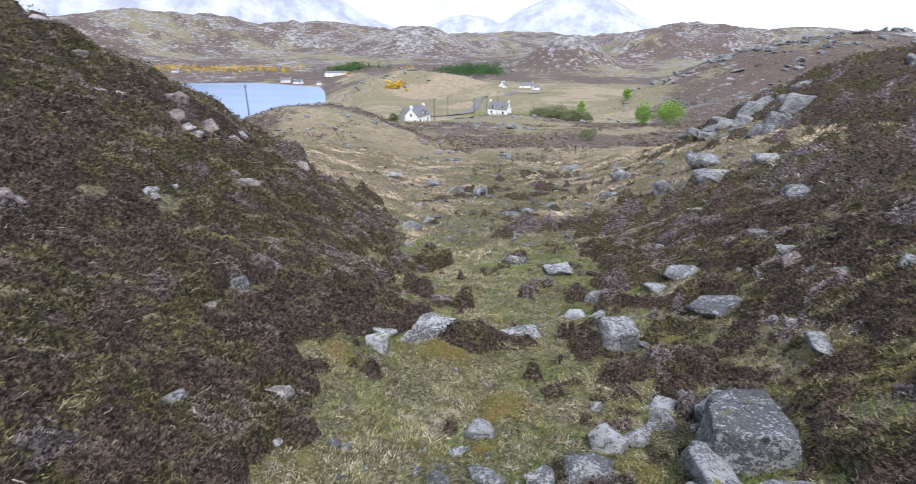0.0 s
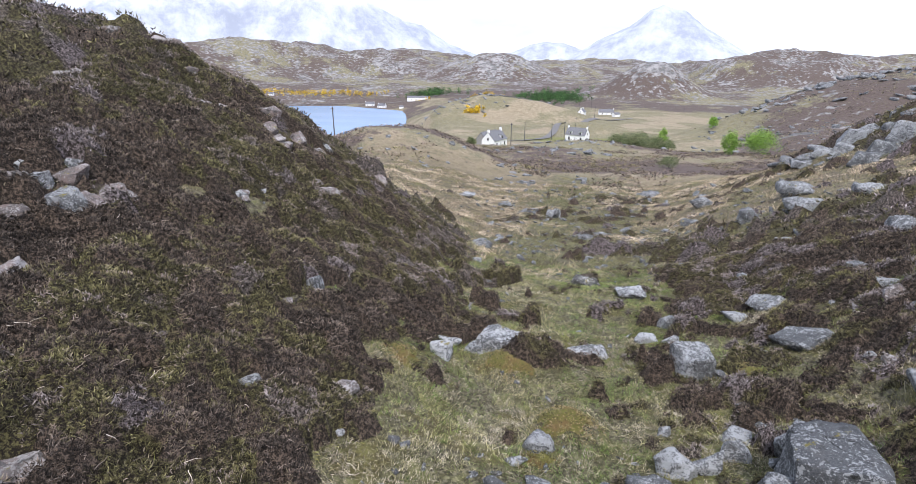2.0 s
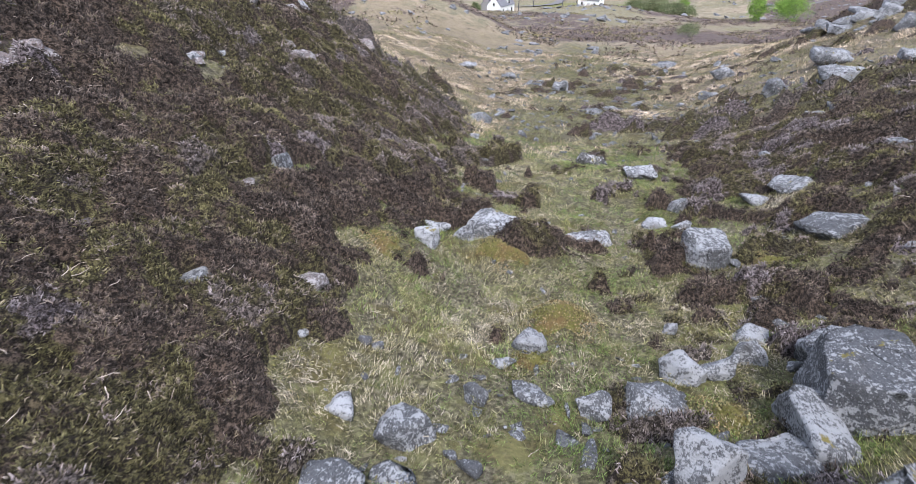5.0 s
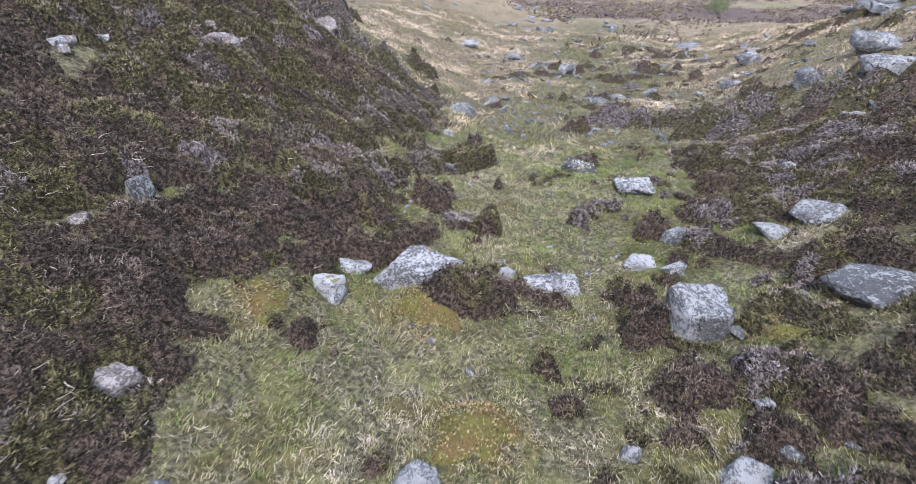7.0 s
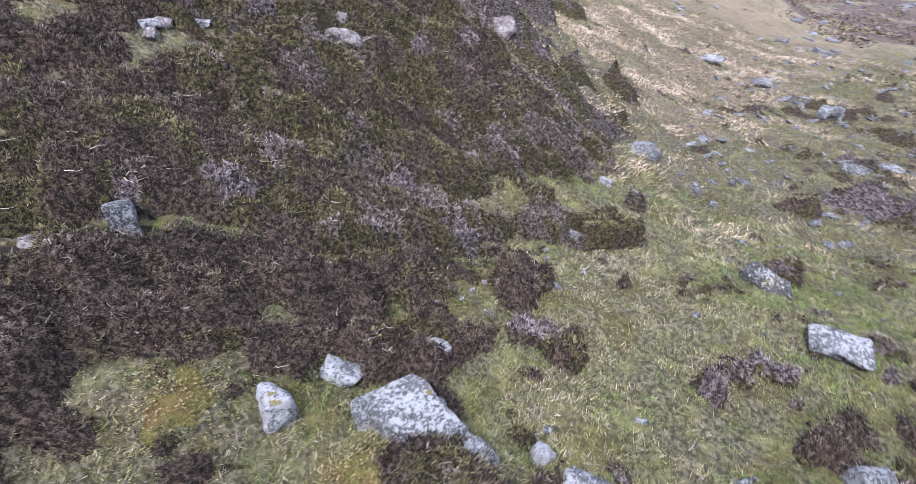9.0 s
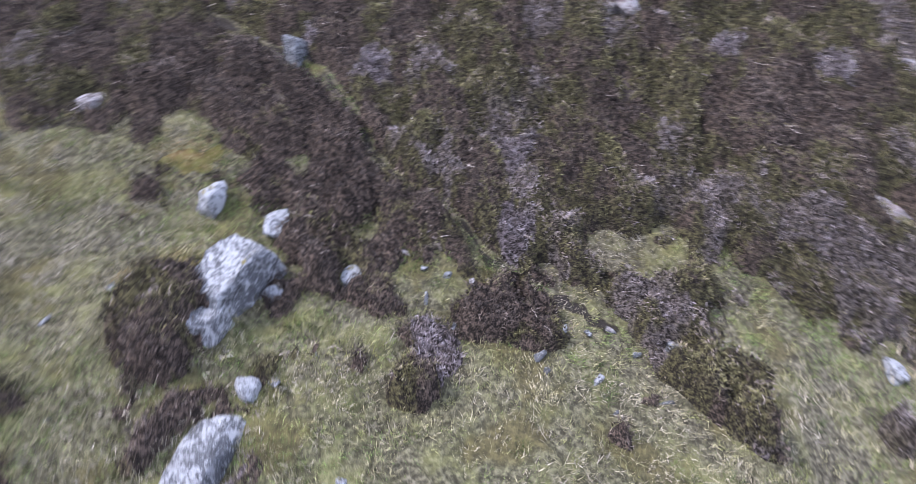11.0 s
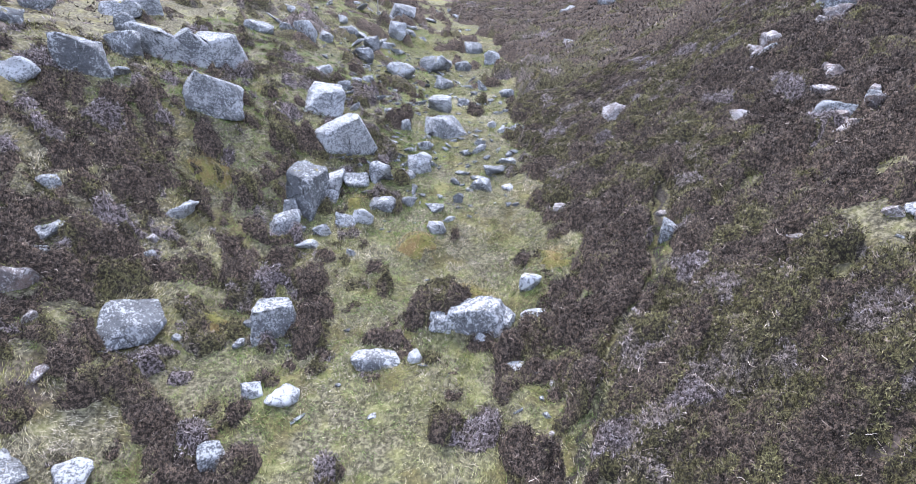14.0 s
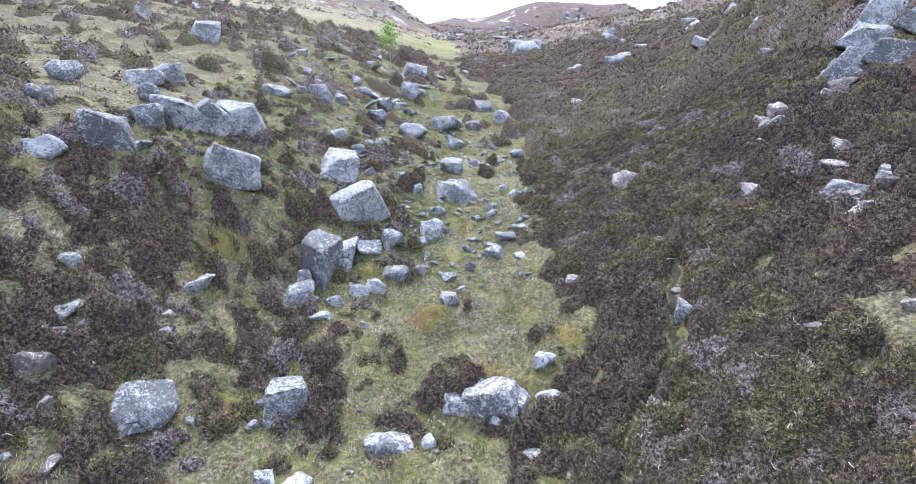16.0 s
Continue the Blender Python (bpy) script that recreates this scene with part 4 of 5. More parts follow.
# great crag with a dark cleft on the east side
for x, y, w, d, h, turn in ((19.4, 39.5, 1.6, 1.0, 1.0, -30), (19.7, 37.6, 1.6, 1.0, 1.0, -30), (18.6, 33.0, 1.9, 1.3, 1.3, -30), (19.9, 33.9, 1.9, 1.3, 1.5, -30), (20.8, 38.7, 2.4, 1.6, 1.6, -30), (21.2, 34.4, 2.4, 1.6, 1.7, -30), (24.1, 40.2, 1.6, 1.0, 1.0, -30)):
    rock(x, y, 0.85 * w, 0.85 * d, 0.75 * h, turn, "grey", -6, 8, "block")
# broken ledge under the heather hummock
for x, y, w, d, h, turn, lean in ((-0.3, 11.3, 1.25, 0.8, 0.5, 168, 2), (-0.85, 11.2, 0.6, 0.6, 0.36, 150, 6), (0.42, 11.42, 0.5, 0.5, 0.3, 190, 8), (-0.4, 11.82, 0.35, 0.26, 0.2, 150, 20)):
    rock(x, y, w, d, h, turn, "pale", 2, lean, "ledge", 0.5)
# stones along the little gully
for k in range(16):
    rock(-1.55 - 0.35 * vnoise(np.array([k * 0.9]), np.array([0.5]))[0] + 0.04 * k, 12.6 + 0.33 * k, 0.12 + 0.02 * (k * 7 % 5), 0.1, 0.07 + 0.01 * (k % 4), 40 * k, ("pale", "grey", "pink")[k % 3])




def outcrops(name, spots, material, label):
    """Bare rock knobs and scattered blocks on the farther slopes, too many to tell apart: one cover."""
    vs, fs, n0 = [], [], 0
    for cx, cy, rx, ry, n, low, high in spots:
        for k in range(n):
            a, q = rng.uniform(0, 2 * math.pi), math.sqrt(rng.uniform(0, 1))
            x, y = cx + rx * q * math.cos(a), cy + ry * q * math.sin(a)
            w = rng.uniform(low, high) * rng.uniform(0.5, 1.0)
            cv, cf = BALL[2]
            v = np.sign(cv) * np.abs(cv) ** 0.5
            for _ in range(8):
                m = rng.normal(0, 1, 3)
                m /= np.linalg.norm(m)
                v = v - np.maximum(0, v @ m - rng.uniform(0.3, 0.75))[:, None] * m
            v = v * [w * rng.uniform(0.5, 0.9), w * rng.uniform(0.25, 0.5), w * rng.uniform(0.14, 0.34)]
            tip = rng.normal(0, 0.25)
            v[:, 2] += tip * v[:, 0]
            c, t = math.cos(a * 3), math.sin(a * 3)
            v = np.stack([v[:, 0] * c - v[:, 1] * t, v[:, 0] * t + v[:, 1] * c, v[:, 2]], 1)
            vs.append(v + [x, y, float(ground_z(x, y)[0]) + 0.05 * w])
            fs.append(cf + n0)
            n0 += len(cv)
    me = mesh_of(name, np.concatenate(vs), np.concatenate(fs))
    me.materials.append(material)
    return tagged(new(name, me), label, "rocks", kind="stuff")


outcrops("outcrops", ((11, 36, 9, 12, 26, 0.3, 1.0), (2, 34, 5, 10, 40, 0.2, 0.7), (24, 40, 6, 7, 34, 0.8, 2.2), (0, 46, 9, 10, 40, 0.3, 0.9), (-6, 60, 14, 8, 50, 0.4, 1.3),
                      (3, 106, 12, 9, 50, 0.6, 2.2), (12, 128, 11, 8, 40, 0.6, 2.2), (60, 150, 40, 25, 110, 0.7, 2.6), (105, 190, 50, 40, 200, 0.9, 4), (130, 235, 60, 25, 120, 1.5, 6), (170, 215, 60, 50, 100, 1, 5),
                      (-60, 425, 40, 30, 90, 1.2, 5), (-15, 455, 40, 30, 90, 1.2, 5)), M_ROCK, "bare grey gneiss outcrops on the farther slopes")
outcrops("outcrops_up_valley", ((-14, -20, 5, 14, 40, 0.6, 2.0), (6, -12, 5, 7, 60, 0.3, 1.2), (-4, -24, 8, 10, 40, 0.3, 1.0), (-20, -75, 35, 25, 60, 0.8, 2.4), (-30, -118, 45, 18, 90, 1, 4), (20, -30, 10, 14, 40, 0.5, 2)), M_ROCK, "bare grey gneiss outcrops up the valley")
# small stones of the boulder field
outcrops("rubble", ((1.0, -0.5, 3.8, 7.0, 330, 0.14, 0.55), (0.6, 5.6, 3.0, 2.2, 50, 0.08, 0.25), (3.2, -6, 3, 4, 60, 0.2, 0.5), (4, 14, 5, 8, 60, 0.08, 0.3), (4, 28, 6, 9, 150, 0.15, 0.55), (10, 26, 6, 8, 90, 0.2, 0.8), (2, 44, 9, 8, 90, 0.25, 0.8), (-7, 14, 4, 9, 40, 0.08, 0.25)), M_ROCK, "small loose grey stones in the grass")


# ---- heather, grass and moss ----
def stuff(name, verts, faces, tint, material, label, category):
    me = mesh_of(name, verts, faces, (("tint", tint),))
    me.materials.append(material)
    return tagged(new(name, me), label, category, kind="stuff")


def scattered(n, x0, x1, y0, y1, chance):
    x, y = rng.uniform(x0, x1, n), rng.uniform(y0, y1, n)
    keep = rng.uniform(0, 1, n) < chance(x, y)
    return x[keep], y[keep]


def sprigs(centre, up, size, count, length, width, tall=0.85):
    """Thin leaning blades all over a dome on each centre. Returns vertices, faces, and the clump of each blade."""
    n = len(centre)
    who = np.repeat(np.arange(n), count)
    m = len(who)
    az, t = rng.uniform(0, 2 * np.pi, m), np.sqrt(rng.uniform(0, 1, m))
    lean = t * 1.35
    side = np.cross(up, [[1.0, 0.001, 0]])
    side /= np.linalg.norm(side, axis=1)[:, None]
    front = np.cross(up, side)
    out = np.cos(az)[:, None] * side[who] + np.sin(az)[:, None] * front[who]
    way = np.cos(lean)[:, None] * up[who] + np.sin(lean)[:, None] * out
    s = size[who][:, None] * rng.uniform(0.78, 1.08, m)[:, None]
    base = centre[who] + out * (np.sin(lean)[:, None] * s) + up[who] * (np.cos(lean)[:, None] * s * tall)
    way = way + rng.normal(0, 0.6, (m, 3))
    way /= np.linalg.norm(way, axis=1)[:, None]
    across = np.cross(way, rng.normal(0, 1, (m, 3)))
    across /= np.linalg.norm(across, axis=1)[:, None] + 1e-9
    ln = length * rng.uniform(0.6, 1.4, m)[:, None]
    wd = width * rng.uniform(0.7, 1.3, m)[:, None]
    tip = base + way * ln * 0.6
    low = base - way * ln * 0.4
    verts = np.stack([low - across * wd, low + across * wd, tip], 1).reshape(-1, 3)
    faces = np.arange(3 * m).reshape(-1, 3)
    return verts, faces, who


def tufted(verts, cell):
    """A brightness for each blade that neighbours within a cell share, as shoots grow in tufts."""
    p = np.floor(verts.reshape(-1, 3, 3)[:, 0] / cell)
    return lattice(p[:, 0] + 57 * p[:, 2], p[:, 1], 5)


def tints(value, who, per, tuft=None, gain=None):
    a = np.clip(value[who] + rng.normal(0, 0.04, len(who)), 0, 1)
    b = rng.uniform(0, 1, len(who))
    if tuft is not None:
        a = np.clip(a + 0.25 * (tuft - 0.5), 0, 1)
        b = np.clip((0.35 * b + 0.65 * tuft) * (rng.uniform(0.6, 1.3, len(value))[who] if gain is None else gain), 0, 1)
    out = np.repeat(np.stack([a, b, b, np.ones_like(a)], 1), per, 0)
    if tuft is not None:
        # woody at the foot, fresh at the tip; shaded feet and lit tips painted in
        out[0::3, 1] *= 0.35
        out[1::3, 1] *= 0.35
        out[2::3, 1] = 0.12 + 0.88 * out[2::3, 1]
    return out


def bushes(x, y, cell, seed):
    """Jittered cells: how far from the bush's middle (0 to about 1), and two chances of that bush."""
    gx, gy = np.floor(x / cell), np.floor(y / cell)
    best, one, two = np.full(len(x), 9.0), np.zeros(len(x)), np.zeros(len(x))
    for dx in (-1, 0, 1):
        for dy in (-1, 0, 1):
            cx, cy = gx + dx, gy + dy
            px, py = (cx + 0.1 + 0.8 * lattice(cx, cy, seed)) * cell, (cy + 0.1 + 0.8 * lattice(cx, cy, seed + 1)) * cell
            size = 0.75 + 0.5 * lattice(cx, cy, seed + 2)
            d = np.hypot(x - px, y - py) / cell / size
            near = d < best
            best = np.where(near, d, best)
            one = np.where(near, lattice(cx, cy, seed + 3), one)
            two = np.where(near, lattice(cx, cy, seed + 4), two)
    return best, one, two


def cleared(x, y):
    """1 in the open, 0 where a stone lies."""
    t = np.ones(len(x))
    for sx, sy, sw in SPOTS:
        near = (np.abs(x - sx) < sw) & (np.abs(y - sy) < sw)
        t[near] *= smooth(0.30 * sw, 0.50 * sw + 0.05, np.hypot(x[near] - sx, y[near] - sy))
    return t


def canopy(x, y, cell):
    """Height of the heather over the ground, the colour chance of the bush there, and how thick its shoots stand."""
    wx, wy = x + 0.22 * cell * vnoise(x / cell * 2.1, y / cell * 2.1, 401), y + 0.22 * cell * vnoise(x / cell * 2.1, y / cell * 2.1, 402)
    d, one, two = bushes(wx, wy, cell, 500)
    e, other, small = bushes(wx, wy, 0.45 * cell, 520)
    cover = heath_cover(x, y) + 0.12 * fbm(x, y, 0.8, 2, 19)
    dome, lump = np.sqrt(np.clip(1 - d ** 2, 0, 1)), np.sqrt(np.clip(1 - e ** 2, 0, 1))
    large = smooth(0.36, 0.50, cover + np.where(x > 1.5, 0.85, 0.55) * (lattice(np.floor(one * 65535), np.floor(two * 65535), 9) - 0.5)) * smooth(0.0, 0.35, dome)
    little = smooth(0.36, 0.50, cover + np.where(x > 1.5, 0.95, 0.7) * (lattice(np.floor(other * 65535), np.floor(small * 65535), 9) - 0.5)) * smooth(0.0, 0.4, lump)
    free = cleared(x, y)
    h = cell * free * (large * (0.06 + 0.52 * dome * (0.35 + one)) + little * 0.26 * lump * (0.5 + other) + 0.05 * fbm(x, y, 0.2 * cell, 2, 405) * np.maximum(large, little))
    bare = 0.16 + 0.84 * np.maximum(dome * large, lump * little) ** 1.5
    t = free * np.maximum(large, little) * bare
    hue = 0.46 + 0.62 * (np.where(large > 0.3, two, small) - 0.5) + 0.30 * (small - 0.5) + 0.26 * fbm(x, y, 1.9, 2, 81) + 0.36 * fbm(x, y, 7, 2, 83) + (0.22 * smooth(11, 17, y) - 0.08 * smooth(10, 5, y)) * (x < 0) + 0.08 * (x > 2)
    hue = np.clip(hue, 0, 0.84)
    pale = np.where(x > 2, 0.80, 0.93)
    gain = 0.55 + 0.55 * np.where(little > large, other, small) + 0.35 * one
    return h, np.where((two > pale) & (one > 0.35), 0.92, hue), t, gain


class Field:
    """The ground and the heather over it on a fine grid, to be read between the grid's points."""

    def __init__(self, area, res, cell, hole=None):
        self.x0, self.y0, self.res = area[0], area[2], res
        gx, gy = np.arange(area[0], area[1] + 2 * res, res), np.arange(area[2], area[3] + 2 * res, res)
        x, y = np.meshgrid(gx, gy)
        self.shape = x.shape
        h, hue, t, gain = canopy(x.ravel(), y.ravel(), cell)
        z = ground_z(x.ravel(), y.ravel())
        edge = np.minimum(np.minimum(x - area[0], area[1] - x), np.minimum(y - area[2], area[3] - y)).ravel()
        if hole:
            edge = np.maximum(np.maximum(hole[0] - x, x - hole[1]), np.maximum(hole[2] - y, y - hole[3])).ravel()
        h = h * smooth(-0.3, 1.6, edge)
        self.z, self.h, self.hue, self.t, self.gain = (k.reshape(self.shape) for k in (z, h, hue, t, gain))
        self.sy, self.sx = np.gradient(self.z + self.h, res)

    def at(self, grid, x, y):
        u, v = np.clip((x - self.x0) / self.res, 0, self.shape[1] - 1.01), np.clip((y - self.y0) / self.res, 0, self.shape[0] - 1.01)
        i, j = u.astype(int), v.astype(int)
        u, v = u - i, v - j
        return (grid[j, i] * (1 - u) + grid[j, i + 1] * u) * (1 - v) + (grid[j + 1, i] * (1 - u) + grid[j + 1, i + 1] * u) * v

    def nearest(self, grid, x, y):
        return grid[np.clip(np.rint((y - self.y0) / self.res).astype(int), 0, self.shape[0] - 1), np.clip(np.rint((x - self.x0) / self.res).astype(int), 0, self.shape[1] - 1)]


def heather(name, area, step, cell, n, length, width, label, hole=None):
    """Bushes that grow into one another: the woody inside as one lumpy sheet with shade in its colour, and the shoots
    that stand out of it.
    """
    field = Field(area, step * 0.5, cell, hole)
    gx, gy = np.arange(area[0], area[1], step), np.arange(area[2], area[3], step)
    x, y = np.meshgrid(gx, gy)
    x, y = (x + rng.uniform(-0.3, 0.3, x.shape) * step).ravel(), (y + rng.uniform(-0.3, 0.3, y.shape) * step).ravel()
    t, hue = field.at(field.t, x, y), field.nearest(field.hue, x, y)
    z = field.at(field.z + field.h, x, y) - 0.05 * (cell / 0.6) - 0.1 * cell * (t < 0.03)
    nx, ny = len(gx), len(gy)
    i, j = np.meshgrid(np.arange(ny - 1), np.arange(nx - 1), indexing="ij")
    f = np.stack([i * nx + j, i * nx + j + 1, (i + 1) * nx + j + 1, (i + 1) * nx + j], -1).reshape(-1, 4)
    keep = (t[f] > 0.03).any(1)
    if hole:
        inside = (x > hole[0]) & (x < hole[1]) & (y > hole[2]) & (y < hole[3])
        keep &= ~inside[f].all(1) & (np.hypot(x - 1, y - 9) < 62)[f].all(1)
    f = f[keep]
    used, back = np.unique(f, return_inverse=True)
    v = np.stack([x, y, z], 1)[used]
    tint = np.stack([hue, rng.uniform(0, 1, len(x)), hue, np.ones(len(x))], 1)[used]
    stuff(name + "_twigs_and_shade", v, back.reshape(f.shape), tint, M_CORE, "woody twigs with painted dark shade inside the heather bushes", "heather")
    x, y = rng.uniform(area[0], area[1], n), rng.uniform(area[2], area[3], n)
    side = 1 - 0.5 * smooth(4, 11, np.abs(x - 0.5))
    keep = rng.uniform(0, 1, n) < side * field.at(field.t, x, y)
    if hole:
        keep &= ~((x > hole[0]) & (x < hole[1]) & (y > hole[2]) & (y < hole[3])) & (np.hypot(x - 1, y - 9) < 62)
    x, y, side = x[keep], y[keep], side[keep]
    up = np.stack([-field.at(field.sx, x, y), -field.at(field.sy, x, y), np.ones_like(x)], 1)
    up /= np.linalg.norm(up, axis=1)[:, None]
    m = len(x)
    base = np.stack([x, y, field.at(field.z + field.h, x, y) - 0.035 * (cell / 0.6)], 1)
    way = 0.75 * up + [0, 0, 0.25] + rng.normal(0, 0.62, (m, 3))
    way /= np.linalg.norm(way, axis=1)[:, None]
    across = np.cross(way, rng.normal(0, 1, (m, 3)))
    across /= np.linalg.norm(across, axis=1)[:, None] + 1e-9
    big = (1 / np.sqrt(side))[:, None]
    ln, wd = length * big * rng.uniform(0.5, 1.5, m)[:, None], width * big * rng.uniform(0.7, 1.3, m)[:, None]
    verts = np.stack([base - across * wd * 0.7, base + across * wd * 0.7, base + way * ln], 1)
    verts[:, 0] += way * ln * 0.25
    verts = verts.reshape(-1, 3)
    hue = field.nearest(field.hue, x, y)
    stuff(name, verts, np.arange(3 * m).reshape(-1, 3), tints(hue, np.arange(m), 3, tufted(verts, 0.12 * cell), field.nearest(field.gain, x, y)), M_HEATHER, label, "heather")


heather("heather", (-13.5, 12.5, -4.0, 22.0), 0.095, 0.6, 1800000, 0.061, 0.012, "brown and olive heather bushes over the valley sides")
heather("heather_upslope", (-32, 34, -36, 48), 0.26, 0.95, 760000, 0.11, 0.030, "dark brown heather on the upper slopes", (-12.6, 11.6, -3.1, 21.1))


def grass(name, n, box, count, length, width, chance, label, bias=0.0, spread=0.05, material=M_GRASS):
    x, y = scattered(n, *box, chance)
    z = ground_z(x, y)
    up = normals_at(x, y) + np.array([0, 0, 1.0])
    up /= np.linalg.norm(up, axis=1)[:, None]
    who = np.repeat(np.arange(len(x)), count)
    m = len(who)
    base = np.stack([x, y, z - 0.01], 1)[who] + rng.normal(0, spread, (m, 3)) * [1, 1, 0.0]
    lean = rng.normal(0, 0.55, (m, 3))
    lean[:, 2] = 0
    flow = np.stack([vnoise(x * 0.8, y * 0.8, 301), vnoise(x * 0.8, y * 0.8, 302), 0 * x], 1)[who] * 1.1
    way = up[who] * 0.75 + lean + flow
    way /= np.linalg.norm(way, axis=1)[:, None]
    ln = length * rng.uniform(0.5, 1.5, m)[:, None]
    across = np.cross(way, rng.normal(0, 1, (m, 3)))
    across /= np.linalg.norm(across, axis=1)[:, None]
    tip = base + way * ln
    verts = np.stack([base - across * width, base + across * width, tip], 1).reshape(-1, 3)
    hue = np.clip(0.29 + bias - 0.27 * bump(x, y, 0.6, 6.5, 3.0, 5, 0, 2) + 0.56 * fbm(x, y, 1.3, 3, 201) + 0.34 * fbm(x, y, 4, 2, 203) + rng.normal(0, 0.16, len(x)) - 0.22 * bump(x, y, 2.6, 24, 2.6, 9, 0, 1.5) - 0.5 * bump(x, y, 3.2, 34, 4.5, 16, 0, 1.5), 0, 1)
    stuff(name, verts, np.arange(3 * m).reshape(-1, 3), tints(hue, who, 3), material, label, "grass")


def twigs(name, n, box, chance, label):
    """Bleached bent stems lying over the heather."""
    x, y = scattered(n, *box, chance)
    m, k = len(x), 4
    at = np.stack([x, y, ground_z(x, y) + canopy(x, y, 0.6)[0] + rng.uniform(0.0, 0.06, m)], 1)
    head = rng.uniform(0, 2 * np.pi, m)
    rows = []
    for i in range(k):
        way = np.stack([np.cos(head), np.sin(head), rng.uniform(-0.25, 0.25, m)], 1)
        side = np.stack([-np.sin(head), np.cos(head), 0.4 + 0 * head], 1) * (0.0042 * (1 - 0.2 * i))
        rows += [at - side, at + side]
        at = at + way * rng.uniform(0.03, 0.09, m)[:, None]
        head = head + rng.normal(0, 0.55, m)
    verts = np.stack(rows, 1).reshape(-1, 3)
    one = np.array([(2 * i, 2 * i + 1, 2 * i + 3, 2 * i + 2) for i in range(k - 1)])
    faces = (one[None] + (np.arange(m) * 2 * k)[:, None, None]).reshape(-1, 4)
    stuff(name, verts, faces, tints(rng.uniform(0, 1, m), np.arange(m), 2 * k), M_TWIG, label, "twigs")


grass("grass", 52000, (-4.5, 10.5, -14, 22), 12, 0.085, 0.0032, lambda a, b: (0.12 + smooth(0.9, 0.2, heath_cover(a, b))) * (0.4 + 0.6 * smooth(-0.35, 0.15, fbm(a, b, 0.9, 3, 215))), "short green and straw-coloured moor grass on the valley floor")
grass("dry_grass", 20000, (-14, 24, 20, 56), 9, 0.15, 0.012, lambda a, b: smooth(0.7, 0.3, heath_cover(a, b)), "dry bleached grass and dead bracken", 0.12, 0.12, M_BRACKEN)
grass("undergrowth", 50000, (-13.5, 12.5, -4, 22), 8, 0.085, 0.0055, lambda a, b: smooth(0.05, 0.3, heath_cover(a, b)) * (1 - 0.85 * canopy(a, b, 0.6)[2]), "short olive grass and moss between the heather bushes", -0.18, 0.07, M_UNDER)


def tussocks(name, n, box, count, length, width, low, high, chance, label):
    """Thick tufts of moor grass, some green and some bleached."""
    x, y = scattered(n, *box, chance)
    up = normals_at(x, y) + np.array([0, 0, 1.0])
    up /= np.linalg.norm(up, axis=1)[:, None]
    size = rng.uniform(low, high, len(x))
    v, f, who = sprigs(np.stack([x, y, ground_z(x, y) - 0.04], 1), up, size, count, length, width, 0.6)
    hue = np.clip(0.42 + 0.5 * fbm(x, y, 2.2, 2, 207) + rng.normal(0, 0.2, len(x)), 0, 1)
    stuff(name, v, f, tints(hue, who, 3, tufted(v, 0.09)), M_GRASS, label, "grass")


tussocks("grass_tussocks", 3400, (-4.0, 9.5, -12, 22), 44, 0.12, 0.005, 0.07, 0.2, lambda a, b: 0.2 + 0.8 * smooth(0.7, 0.2, heath_cover(a, b)), "thick tufts of green and bleached moor grass")
tussocks("mossy_tufts", 900, (-2.6, 4.2, 1, 14), 50, 0.08, 0.006, 0.1, 0.3, lambda a, b: smooth(0.8, 0.4, heath_cover(a, b)), "low green and brown tufts in the valley grass")
tussocks("dead_grass_mats", 1500, (-3.5, 9.5, -10, 22), 50, 0.11, 0.0035, 0.05, 0.22, lambda a, b: smooth(0.05, 0.4, fbm(a, b, 2.6, 2, 211)) * smooth(0.95, 0.4, heath_cover(a, b)), "flattened mats of bleached dead grass")


def far_cover(x, y):
    c, _, _ = covers(x, y)
    return c[:, 0]


def distant_heather(name, n, box, label, low, high, count):
    """Low dark bushes on the mounds and hillsides beyond the valley."""
    x, y = scattered(n, *box, lambda a, b: smooth(0.35, 0.7, far_cover(a, b) + 0.35 * fbm(a, b, 6, 3, 141)))
    z = ground_z(x, y)
    up = normals_at(x, y, 0.5)
    size = rng.uniform(low, high, len(x))
    centre = np.stack([x, y, z - 0.05], 1)
    hue = np.clip(0.33 + 0.2 * fbm(x, y, 9, 2, 83) + rng.normal(0, 0.13, len(x)), 0, 0.9)
    v, f, who = sprigs(centre, up, size, count, 0.32 * high, 0.06 * high, 0.5)
    stuff(name, v, f, tints(hue, who, 3), M_HEATHER, label, "heather")


distant_heather("distant_heather", 12500, (-48, 75, 44, 135), "low dark heather on the mounds beyond the valley", 0.35, 0.9, 14)
distant_heather("hill_heather", 11000, (40, 240, 120, 285), "brown heather and rough grass on the rocky hillside", 0.4, 1.0, 10)
distant_heather("southern_heather", 8000, (-75, 60, -135, -33), "brown heather on the hills that close the valley", 0.4, 1.1, 12)
twigs("dead_stems", 6500, (-11, 10, -3, 22), lambda a, b: 0.04 + 0.8 * smooth(0.2, 0.7, heath_cover(a, b)), "bleached dead heather stems lying over the bushes")


